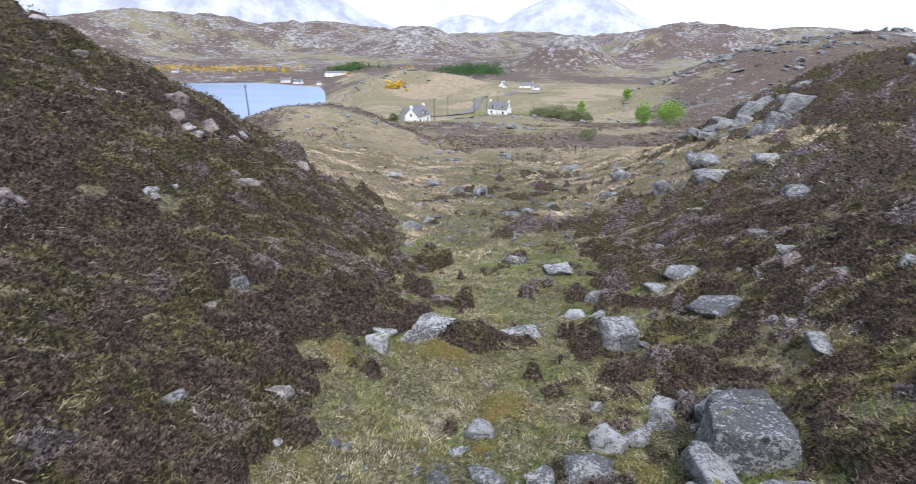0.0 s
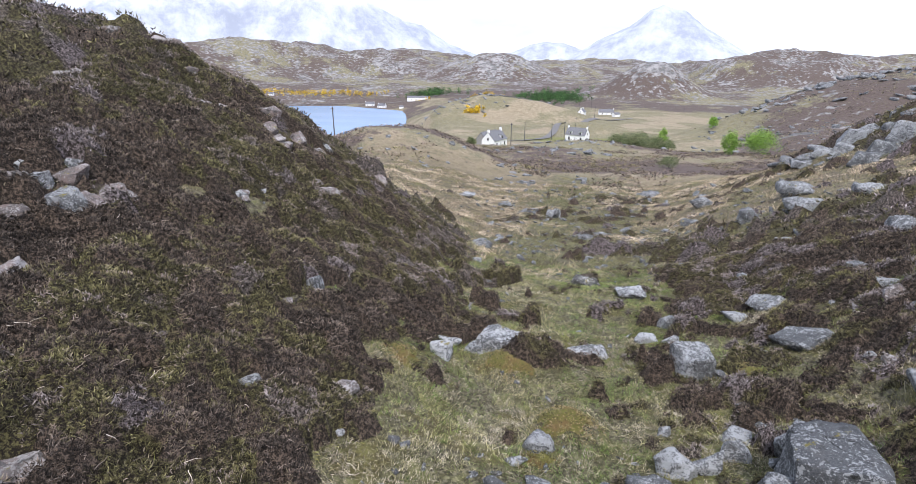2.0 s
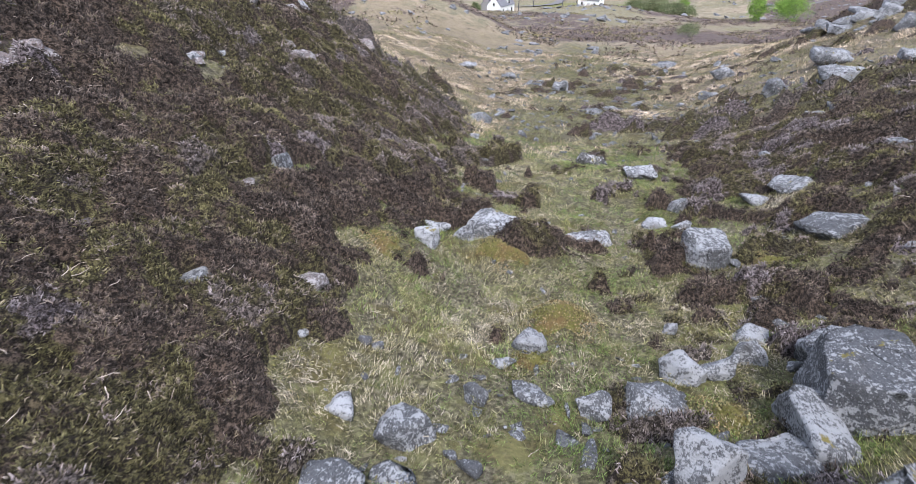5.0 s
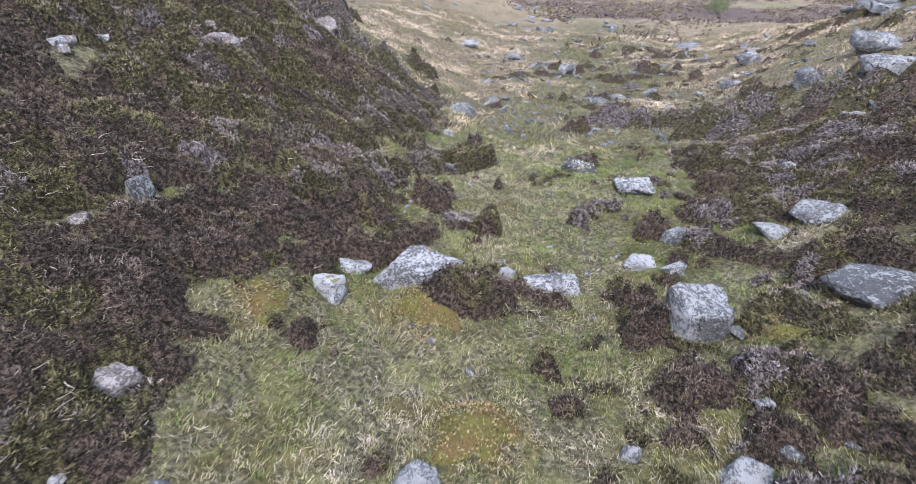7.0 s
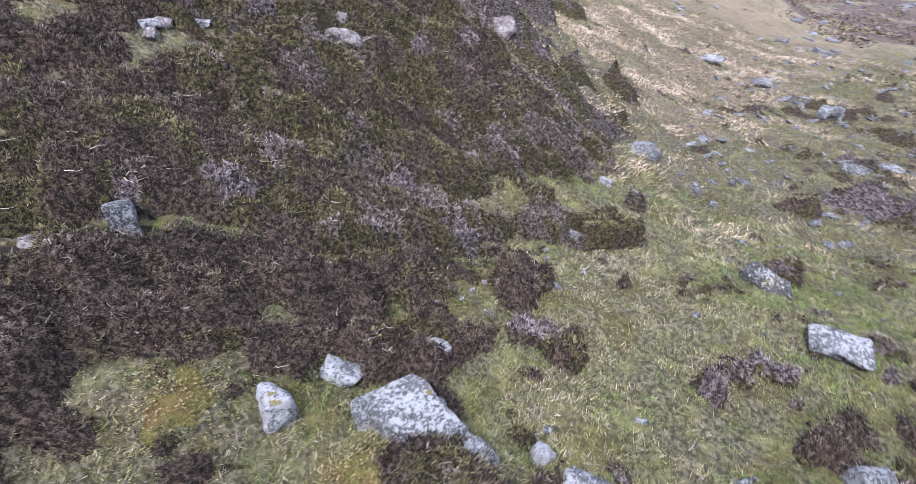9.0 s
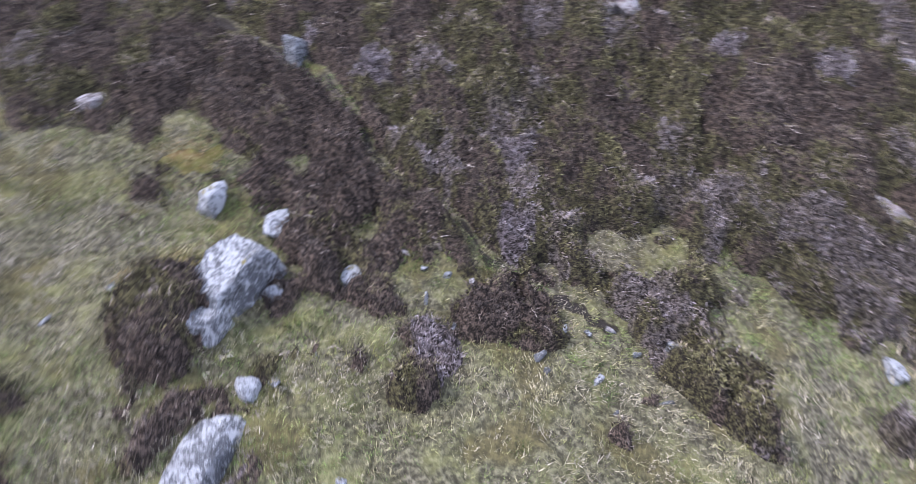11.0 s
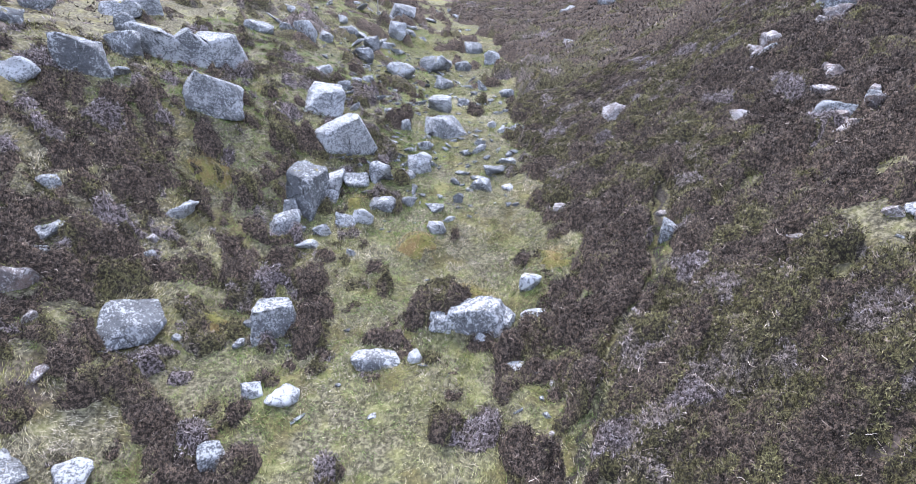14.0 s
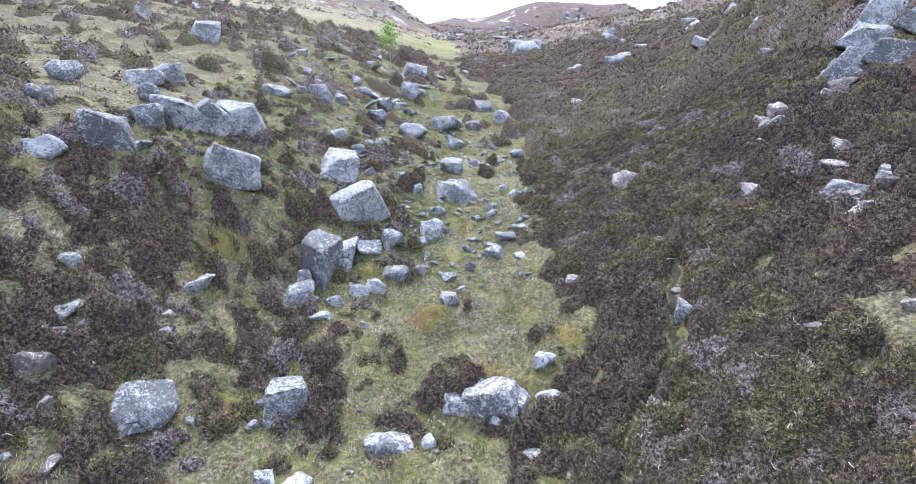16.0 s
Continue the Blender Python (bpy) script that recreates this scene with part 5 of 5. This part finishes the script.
def hummock(x, y, rad, high, seed):
    """A cushion of orange and green bog moss, with its shoots."""
    k, rows = 22, 9
    v = []
    for i in range(rows):
        t = i / (rows - 1)
        for j in range(k):
            a = 2 * math.pi * j / k
            q = rad * t * (1 + 0.22 * math.sin(2 * a + seed) + 0.16 * math.sin(5 * a + 2 * seed))
            v.append((x + q * math.cos(a), y + q * math.sin(a), high * (1 - t**1.6) - 0.08 * t))
    v = np.array(v)
    v[:, 2] += ground_z(v[:, 0], v[:, 1]) + 0.04 * fbm(v[:, 0], v[:, 1], 0.16, 2, seed) - 0.01
    f = np.array([(i * k + j, (i + 1) * k + j, (i + 1) * k + (j + 1) % k, i * k + (j + 1) % k) for i in range(rows - 1) for j in range(k)])
    me = mesh_of("moss_hummock", v, f, (), True)
    me.materials.append(M_MOSS)
    ob = tagged(new("moss_hummock", me), "orange and yellow green cushion of bog moss in grass", "moss", "moss hummocks")
    n = int(1500 * rad * rad / 0.3)
    a, q = rng.uniform(0, 2 * np.pi, n), rad * 1.15 * np.sqrt(rng.uniform(0, 1, n))
    px, py = x + q * np.cos(a), y + q * np.sin(a)
    at = np.stack([px, py, ground_z(px, py) + high * np.clip(1 - (q / rad) ** 1.6, 0, 1)], 1)
    u, w = rng.normal(0, 1, (n, 3)), rng.normal(0, 1, (n, 3)) * [1, 1, 0.3]
    u = u / np.linalg.norm(u, axis=1)[:, None] * 0.03
    w = w / np.linalg.norm(w, axis=1)[:, None] * 0.016
    me = mesh_of("moss_cover", np.stack([at - w, at + w, at + np.abs(u) * [0, 0, 1] + u * [1, 1, 0]], 1).reshape(-1, 3), np.arange(3 * n).reshape(-1, 3),
                 (("tint", tints(np.clip(0.5 + 0.5 * vnoise(px * 3, py * 3, seed), 0, 1), np.arange(n), 3)),))
    me.materials.append(M_MOSS_SHOOTS)
    sh = new("moss_cover", me)
    sh.parent = ob
    tagged(sh, "short orange and green moss shoots", kind="stuff")


for k, (x, y, rad, high) in enumerate(((1.0, 8.3, 0.6, 0.2), (0.55, 7.2, 0.3, 0.12), (-0.1, 10.5, 0.6, 0.16), (5.1, 11.3, 0.5, 0.1), (-2.2, 9.7, 0.5, 0.12), (2.9, 6.3, 0.4, 0.12), (-4.4, 19.6, 0.6, 0.12), (6.5, 7.0, 0.6, 0.12))):
    hummock(x, y, rad, high, k)

# ---- loch, houses, trees ----
def part(name, bm, material, parent, label=""):
    me = bpy.data.meshes.new(name)
    bm.to_mesh(me)
    bm.free()
    me.materials.append(material)
    ob = new(name, me)
    ob.parent = parent
    return tagged(ob, label)


def empty(name, x, y, turn=0.0, sink=0.0):
    ob = new(name)
    ob.matrix_world = pose(x, y, float(ground_z(x, y)[0]) - sink, 0, 0, turn)
    return ob


def box(bm, x0, x1, y0, y1, z0, z1):
    m = Matrix.LocRotScale(((x0 + x1) / 2, (y0 + y1) / 2, (z0 + z1) / 2), None, (x1 - x0, y1 - y0, z1 - z0))
    bmesh.ops.create_cube(bm, size=1.0, matrix=m)
    return bm


def water_material():
    n = Nodes("loch_water", 0.2, 0.2)
    p = n.place()
    ripple = n.noise(p, 0.5, 6, 0.6, stretch=(0.5, 1.6, 1))
    n.bumped(ripple, 0.25, 0.25)
    # the blue of the reflected sky is painted into the base colour
    return n.done(n.mix(n.noise(p, 0.02, 3, stretch=(0.4, 2.0, 1)), (0.13, 0.23, 0.38), (0.19, 0.30, 0.46)))


def slate_material():
    n = Nodes("slate_roof", 0.6, 0.35)
    p = n.place(True)
    rows = n.node("ShaderNodeTexBrick")
    n.put(rows.inputs["Vector"], p)
    rows.inputs["Scale"].default_value = 2.2
    rows.inputs["Color1"].default_value, rows.inputs["Color2"].default_value = (0.14, 0.145, 0.16, 1), (0.20, 0.205, 0.22, 1)
    rows.inputs["Mortar"].default_value = (0.07, 0.07, 0.08, 1)
    return n.done(n.mix(n.noise(p, 0.8, 5), rows.outputs["Color"], (0.17, 0.17, 0.175)))


M_WATER, M_SLATE = water_material(), slate_material()
M_LIME = plain("limewashed_wall", (0.86, 0.86, 0.85), 0.9, 0.06, 1.5)
M_STONEWALL = plain("grey_stone_wall", (0.30, 0.29, 0.28), 0.95, 0.35, 2.5)
M_PANE = plain("dark_window_glass", (0.03, 0.035, 0.04), 0.15, 0.2, 1.0, 0.5)
M_FRAME = plain("painted_joinery", (0.55, 0.55, 0.55), 0.6, 0.05)
M_POLE = plain("weathered_pole_wood", (0.10, 0.095, 0.10), 0.9, 0.3, 4.0)
M_BARK = plain("pale_bark", (0.22, 0.20, 0.18), 0.9, 0.4, 6.0)
M_ROAD = plain("worn_asphalt_track", (0.16, 0.155, 0.15), 0.95, 0.25, 0.8)
M_LEAF = leafy("spring_leaves", ((0.0, (0.10, 0.19, 0.03)), (0.5, (0.17, 0.30, 0.05)), (1.0, (0.28, 0.40, 0.09))), 0.7, 0.45)
M_WILLOW = leafy("willow_scrub_leaves", ((0.0, (0.07, 0.10, 0.04)), (0.5, (0.14, 0.17, 0.08)), (1.0, (0.24, 0.24, 0.14))), 0.8, 0.45)
M_WOOD = leafy("dark_woodland_leaves", ((0.0, (0.025, 0.055, 0.022)), (0.6, (0.05, 0.11, 0.035)), (1.0, (0.09, 0.17, 0.05))), 0.8, 0.45)
M_GORSE = leafy("gorse_flowers", ((0.0, (0.10, 0.11, 0.03)), (0.35, (0.42, 0.28, 0.02)), (1.0, (0.72, 0.50, 0.03))), 0.8, 0.5)

# the loch
bm = bmesh.new()
ring = [bm.verts.new((r * math.sin(radians(b)), r * math.cos(radians(b)), LOCH_Z)) for b, r in
        ((-60, 380), (-45, 380), (-30, 380), (-18, 400), (-11, 430), (-10, 600), (-9, 720), (-14, 760), (-20, 840), (-30, 900), (-45, 900), (-60, 900))]
bm.faces.new(ring)
bm.normal_update()
me = bpy.data.meshes.new("loch")
bm.to_mesh(me)
bm.free()
me.materials.append(M_WATER)
tagged(new("loch", me), "calm pale blue sea loch below the hills", "water", kind="structure")


def window(parent, x, y, z, w, h, ny):
    """A window in a long wall at y, facing ny, or (ny 0) in a gable at x."""
    fr, pane = bmesh.new(), bmesh.new()
    if ny:
        box(fr, x - w / 2 - 0.08, x + w / 2 + 0.08, min(y, y + 0.05 * ny), max(y, y + 0.05 * ny), z - 0.08, z + h + 0.08)
        box(pane, x - w / 2, x + w / 2, min(y, y + 0.07 * ny), max(y, y + 0.07 * ny), z, z + h)
    else:
        s = 1 if x > 0 else -1
        box(fr, min(x, x + 0.05 * s), max(x, x + 0.05 * s), y - w / 2 - 0.08, y + w / 2 + 0.08, z - 0.08, z + h + 0.08)
        box(pane, min(x, x + 0.07 * s), max(x, x + 0.07 * s), y - w / 2, y + w / 2, z, z + h)
    f = part("window", fr, M_FRAME, parent)
    part("pane", pane, M_PANE, f, "dark window pane")


def cottage(x, y, length, width, eaves, ridge, turn, label, wall=M_LIME, openings=True, chimneys=(-1, 1), dormers=()):
    base = tagged(empty("house", x, y, turn, 0.3), label, "house", "houses of the township")
    a, b = length / 2, width / 2
    bm = bmesh.new()
    ends = []
    for sx in (-a, a):
        ends.append([bm.verts.new(p) for p in ((sx, -b, -1.0), (sx, b, -1.0), (sx, b, eaves), (sx, 0, ridge), (sx, -b, eaves))])
    bm.faces.new(ends[0][::-1])
    bm.faces.new(ends[1])
    for i in range(5):
        bm.faces.new((ends[0][i], ends[0][(i + 1) % 5], ends[1][(i + 1) % 5], ends[1][i]))
    bmesh.ops.recalc_face_normals(bm, faces=bm.faces)
    part("wall", bm, wall, base)
    for s in (-1, 1):
        bm = bmesh.new()
        o = 0.22
        drop = o * (ridge - eaves) / b
        low, high = [], []
        for sx in (-a - 0.12, a + 0.12):
            for t in (0.03, 0.17):
                low.append(bm.verts.new((sx, s * (b + o), eaves - drop + t)))
                high.append(bm.verts.new((sx, -s * 0.02, ridge + t)))
        bmesh.ops.convex_hull(bm, input=bm.verts)
        part("roof", bm, M_SLATE, base, "grey slate roof slope")
    for s in chimneys:
        bm = box(bmesh.new(), s * a - 0.45 * (s > 0) - 0.05, s * a + 0.45 * (s < 0) + 0.05, -0.45, 0.45, ridge - 0.6, ridge + 0.85)
        c = part("chimney", bm, wall, base)
        for dy in (-0.2, 0.2):
            bm = bmesh.new()
            bmesh.ops.create_cone(bm, cap_ends=True, segments=8, radius1=0.13, radius2=0.1, depth=0.4,
                                  matrix=Matrix.Translation((s * a - s * 0.2, dy, ridge + 1.05)))
            part("chimney_pot", bm, M_STONEWALL, c)
    if openings:
        for sy in (-1, 1):
            for fx in (-0.3, 0.3):
                window(base, fx * length, sy * b, 0.9, 0.8, 1.2, sy)
            bm = box(bmesh.new(), -0.45, 0.45, min(sy * b, sy * (b + 0.06)), max(sy * b, sy * (b + 0.06)), 0.0, 2.05)
            part("door", bm, M_FRAME, base)
        for sx in (-1, 1):
            window(base, sx * a, 0.0, eaves - 0.1, 0.6, 0.9, 0)
    for fx, sy in dormers:
        bm = box(bmesh.new(), fx * length - 0.7, fx * length + 0.7, min(0, sy * b * 0.9), max(0, sy * b * 0.9), eaves - 0.1, eaves + 1.5)
        d = part("dormer", bm, wall, base)
        bm = box(bmesh.new(), fx * length - 0.85, fx * length + 0.85, min(0, sy * b), max(0, sy * b), eaves + 1.5, eaves + 1.65)
        part("dormer_roof", bm, M_SLATE, d)
        bm = box(bmesh.new(), fx * length - 0.45, fx * length + 0.45, min(sy * b * 0.9, sy * b * 0.93), max(sy * b * 0.9, sy * b * 0.93), eaves + 0.2, eaves + 1.25)
        part("dormer_pane", bm, M_PANE, d)
    return base


def at_bearing(deg, r):
    return bearing(deg, r)


cottage(*at_bearing(-4.35, 197), 8.6, 5.4, 3.1, 5.9, 62, "white cottage with slate roof and gable chimneys on a lawn", dormers=((0.15, -1),))
cottage(*at_bearing(-5.0, 212), 9.5, 5.0, 2.6, 5.4, 58, "grey stone barn with a slate roof behind the white cottage", M_STONEWALL, False, ())
cottage(*at_bearing(4.25, 262), 9.8, 5.6, 3.2, 6.2, 152, "white cottage with slate roof and dormers beside the track", dormers=((-0.25, 1), (0.25, 1)))
cottage(*at_bearing(6.9, 545), 14.0, 7.0, 2.8, 5.2, 4, "low white bungalow with slate roof below the hill", chimneys=(1,))
cottage(*at_bearing(4.5, 522), 8.0, 6.0, 3.4, 6.4, 70, "small white house with a gable towards the valley")
cottage(*at_bearing(7.9, 515), 6.0, 4.0, 2.4, 3.8, 30, "small white outhouse beside the bungalow", openings=False, chimneys=())
cottage(*at_bearing(-12.5, 852), 31.0, 9.0, 4.5, 7.0, 5, "long white building by the wood above the loch", chimneys=())
cottage(*at_bearing(-17.4, 838), 13.0, 7.0, 3.4, 6.4, 12, "white house on the far shore of the loch")
cottage(*at_bearing(-16.2, 815), 12.0, 7.0, 3.2, 6.0, -14, "white cottage near the shore of the loch")
cottage(*at_bearing(-14.2, 790), 6.0, 5.0, 2.6, 4.4, 10, "small white shed in the shore field", openings=False, chimneys=())
cottage(*at_bearing(-27.0, 980), 9.0, 6.0, 3.0, 5.6, 10, "pale house among gorse under the hills")


def pole(deg, r, height):
    x, y = bearing(deg, r)
    base = tagged(empty("utility_pole", x, y, deg, 0.4), "dark wooden utility pole standing on the moor", "pole", "utility poles")
    bm = bmesh.new()
    bmesh.ops.create_cone(bm, cap_ends=True, segments=8, radius1=0.17, radius2=0.11, depth=height, matrix=Matrix.Translation((0, 0, height / 2)))
    part("post", bm, M_POLE, base)
    part("crossbar", box(bmesh.new(), -0.6, 0.6, -0.06, 0.06, height - 0.6, height - 0.45), M_POLE, base)
    for dx in (-0.5, 0.0, 0.5):
        bm = bmesh.new()
        bmesh.ops.create_cone(bm, cap_ends=True, segments=6, radius1=0.05, radius2=0.03, depth=0.2, matrix=Matrix.Translation((dx, 0, height - 0.35)))
        part("insulator", bm, M_FRAME, base)


for deg, r, height in ((-21.1, 140, 10.5), (-2.6, 205, 9), (-1.2, 250, 9), (1.6, 262, 8.5), (2.9, 280, 8.5), (4.0, 300, 9), (5.8, 420, 9), (-0.1, 520, 9), (1.5, 500, 9),
                       (4.2, 610, 9), (5.4, 620, 9), (7.6, 640, 9), (10.6, 640, 9), (14.2, 600, 9), (-10.5, 780, 9), (-13.0, 860, 9), (-15.5, 880, 9), (-19.5, 860, 9)):
    pole(deg, r, height)


def leaves(centre, radius, count, size, stretch=1.0):
    """Loose leaf blades through a cloud of clumps."""
    n = len(centre)
    who = np.repeat(np.arange(n), count)
    m = len(who)
    off = rng.normal(0, 0.5, (m, 3)) * radius[who][:, None] * [1, 1, stretch]
    at = centre[who] + off
    a, b = rng.normal(0, 1, (m, 3)), rng.normal(0, 1, (m, 3))
    a *= size / np.linalg.norm(a, axis=1)[:, None]
    b *= size * 0.6 / np.linalg.norm(b, axis=1)[:, None]
    verts = np.stack([at - a, at + b, at + a], 1).reshape(-1, 3)
    return verts, np.arange(3 * m).reshape(-1, 3), who


def crown_part(name, centre, radius, count, size, material, parent):
    v, f, who = leaves(centre, radius, count, size)
    hue = np.clip(0.5 + 0.25 * (centre[:, 2] - centre[:, 2].mean()) / (np.ptp(centre[:, 2]) + 0.1) + rng.normal(0, 0.18, len(centre)), 0, 1)
    me = mesh_of(name, v, f, (("tint", tints(hue, who, 3)),))
    me.materials.append(material)
    ob = new(name, me)
    ob.parent = parent
    return ob


def limb(bm, a, b, ra, rb):
    a, b = Vector(a), Vector(b)
    m = Matrix.Translation((a + b) / 2) @ (b - a).to_track_quat("Z", "Y").to_matrix().to_4x4()
    bmesh.ops.create_cone(bm, cap_ends=True, segments=7, radius1=ra, radius2=rb, depth=(b - a).length, matrix=m)


def tree(x, y, high, wide, material, label, name="tree", clumps=70, count=60, leaf=0.16, stem=0.45, low=0.12, trunk_r=0.11):
    base = tagged(empty(name, x, y, rng.uniform(0, 360), 0.1), label, "tree" if name == "tree" else "shrub")
    bm = bmesh.new()
    limb(bm, (0, 0, 0), (0.05, 0.03, high * stem), trunk_r, trunk_r * 0.6)
    limb(bm, (0.05, 0.03, high * stem), (0.0, 0.1, high * 0.85), trunk_r * 0.6, trunk_r * 0.2)
    for k in range(7):
        t = rng.uniform(0.15, 0.6)
        az = k * 2.4
        limb(bm, (0.04, 0.02, high * t), (math.cos(az) * wide * 0.36, math.sin(az) * wide * 0.36, high * (t + 0.22)), trunk_r * 0.4, trunk_r * 0.12)
    part("trunk", bm, M_BARK, base, "thin pale trunk and limbs")
    v = rng.normal(0, 1, (clumps, 3))
    v /= np.linalg.norm(v, axis=1)[:, None]
    v *= rng.uniform(0.35, 1.0, (clumps, 1)) ** 0.5 * (1 + 0.2 * rng.normal(0, 1, (clumps, 1)))
    mid = high * (1 + low) / 2
    centre = v * [wide / 2 * 0.85, wide / 2 * 0.85, high * (1 - low) / 2 * 0.88] + [0, 0, mid]
    taper = 1 - 0.35 * np.clip((centre[:, 2:] / high - 0.5) * 2, 0, 1)
    centre[:, :2] *= taper
    crown_part("crown", centre, np.full(clumps, 0.16 * wide), count, leaf, material, base)
    return base


tree(*at_bearing(18.7, 122), 4.9, 3.4, M_LEAF, "small bright green tree in young leaf on the slope")
tree(*at_bearing(21.2, 122), 5.5, 6.2, M_LEAF, "broad rounded bright green tree in young leaf", clumps=110)
tree(*at_bearing(12.6, 195), 6.0, 4.0, M_LEAF, "young green tree at the foot of the rocky hill", clumps=50, leaf=0.22)
tree(*at_bearing(16.9, 215), 4.5, 4.0, M_LEAF, "small green bush on the rocky hillside", clumps=40, leaf=0.22)
tree(*at_bearing(13.2, 165), 3.5, 4.0, M_WILLOW, "grey green willow bush at the valley's mouth", "shrub", 40, 60, 0.2)
tree(*at_bearing(13.6, 92), 2.4, 3.4, M_WILLOW, "low grey leafless willow bush on the moor", "shrub", 40, 50, 0.12)
for deg, r, high, wide in ((8.3, 178, 5.0, 6.5), (9.5, 174, 5.5, 7.0), (10.6, 172, 5.0, 6.5), (11.6, 158, 4.2, 6.5), (10.4, 184, 5.5, 7.0), (12.2, 150, 3.6, 5.0), (-6.8, 200, 3.4, 4.5)):
    tree(*at_bearing(deg, r), high, wide, M_WILLOW, "grey green willow scrub in the wet hollow", "shrub", 60, 70, 0.24, low=0.02)
# rowan among the boulders up the valley
tree(4.1, -13.2, 3.0, 1.7, M_LEAF, "slender sapling with fresh yellow green leaves among boulders", clumps=26, count=36, leaf=0.085, stem=0.6, low=0.5, trunk_r=0.04)


def thicket(name, label, category, spots, material, leaf, count=24):
    """Many bushes far off, as one cover of leaves."""
    cs, rs = [], []
    for deg, r, wd, wr, n, high in spots:
        b = deg + rng.normal(0, 0.5, n) * wd
        rr = r + rng.normal(0, 0.5, n) * wr
        x, y = rr * np.sin(np.radians(b)), rr * np.cos(np.radians(b))
        for lay in (0.25, 0.65):
            cs.append(np.stack([x, y, ground_z(x, y) + high * lay * rng.uniform(0.7, 1.3, n)], 1))
            rs.append(np.full(n, high * 0.42))
    c, rad = np.concatenate(cs), np.concatenate(rs)
    v, f, who = leaves(c, rad, count, leaf)
    hue = np.clip(rng.normal(0.5, 0.22, len(c)), 0, 1)
    stuff(name, v, f, tints(hue, who, 3), material, label, category)


thicket("far_wood", "dark green wood on the far hillsides", "woodland", ((-10.8, 900, 2.6, 34, 130, 9), (1.4, 830, 3.6, 90, 330, 7), (-16.2, 402, 2.6, 16, 70, 8), (-3.2, 720, 2.0, 30, 50, 6)), M_WOOD, 1.1)
thicket("gorse", "gorse bushes in yellow flower", "gorse", ((-5.8, 470, 1.7, 14, 46, 5), (-6.6, 405, 1.2, 8, 18, 3), (-27.5, 1010, 4.0, 26, 90, 6), (-22.5, 985, 5.0, 26, 110, 6), (-18.0, 960, 2.0, 20, 30, 5), (-12.0, 840, 1.0, 10, 6, 4)), M_GORSE, 0.8)


def track(name, pts, width, label):
    xs, ys = np.array([p[0] for p in pts]), np.array([p[1] for p in pts])
    t = np.linspace(0, len(pts) - 1, 60)
    x, y = np.interp(t, range(len(pts)), xs), np.interp(t, range(len(pts)), ys)
    dx, dy = np.gradient(x), np.gradient(y)
    ln = np.hypot(dx, dy)
    rows = []
    for s in (-0.5, -0.17, 0.17, 0.5):
        px, py = x - dy / ln * width * s, y + dx / ln * width * s
        rows.append(np.stack([px, py, ground_z(px, py) + 0.35], 1))
    v = np.stack(rows, 1).reshape(-1, 3)
    f = np.array([(4 * i + k, 4 * i + k + 1, 4 * i + k + 5, 4 * i + k + 4) for i in range(59) for k in range(3)])
    me = mesh_of(name, v, f, (), True)
    me.materials.append(M_ROAD)
    tagged(new(name, me), label, "road", kind="structure")


track("road", (bearing(-3, 240), bearing(1.0, 270), bearing(2.2, 330), bearing(4.0, 380), bearing(6.5, 430), bearing(9.5, 480)), 4.0, "narrow grey single-track road through the township")
track("road_shore", (bearing(-30, 880), bearing(-24, 870), bearing(-18, 862), bearing(-14, 868), bearing(-9, 880), bearing(-4, 860)), 5.0, "narrow road along the far shore of the loch")


def dyke(pts, label):
    """A low drystone wall of loose blocks."""
    vs, fs, n0 = [], [], 0
    cv, cf = BALL[2]
    for (x0, y0), (x1, y1) in zip(pts[:-1], pts[1:]):
        n = int(math.hypot(x1 - x0, y1 - y0) / 0.7)
        for k in range(n):
            for lay in range(2):
                t = (k + rng.uniform(-0.3, 0.3)) / n
                x, y = x0 + (x1 - x0) * t, y0 + (y1 - y0) * t
                z = float(ground_z(x, y)[0]) + 0.2 + 0.38 * lay
                vs.append(np.sign(cv) * np.abs(cv) ** 0.6 * rng.uniform(0.3, 0.5, 3) * [1, 1, 0.6] + [x, y, z])
                fs.append(cf + n0)
                n0 += len(cv)
    me = mesh_of("stone_wall", np.concatenate(vs), np.concatenate(fs))
    me.materials.append(M_STONEWALL)
    tagged(new("stone_wall", me), label, "wall")


dyke((bearing(-2.4, 165), bearing(0.5, 160), bearing(3.5, 150), bearing(5.4, 140)), "tumbled drystone field wall of grey stones below the cottages")
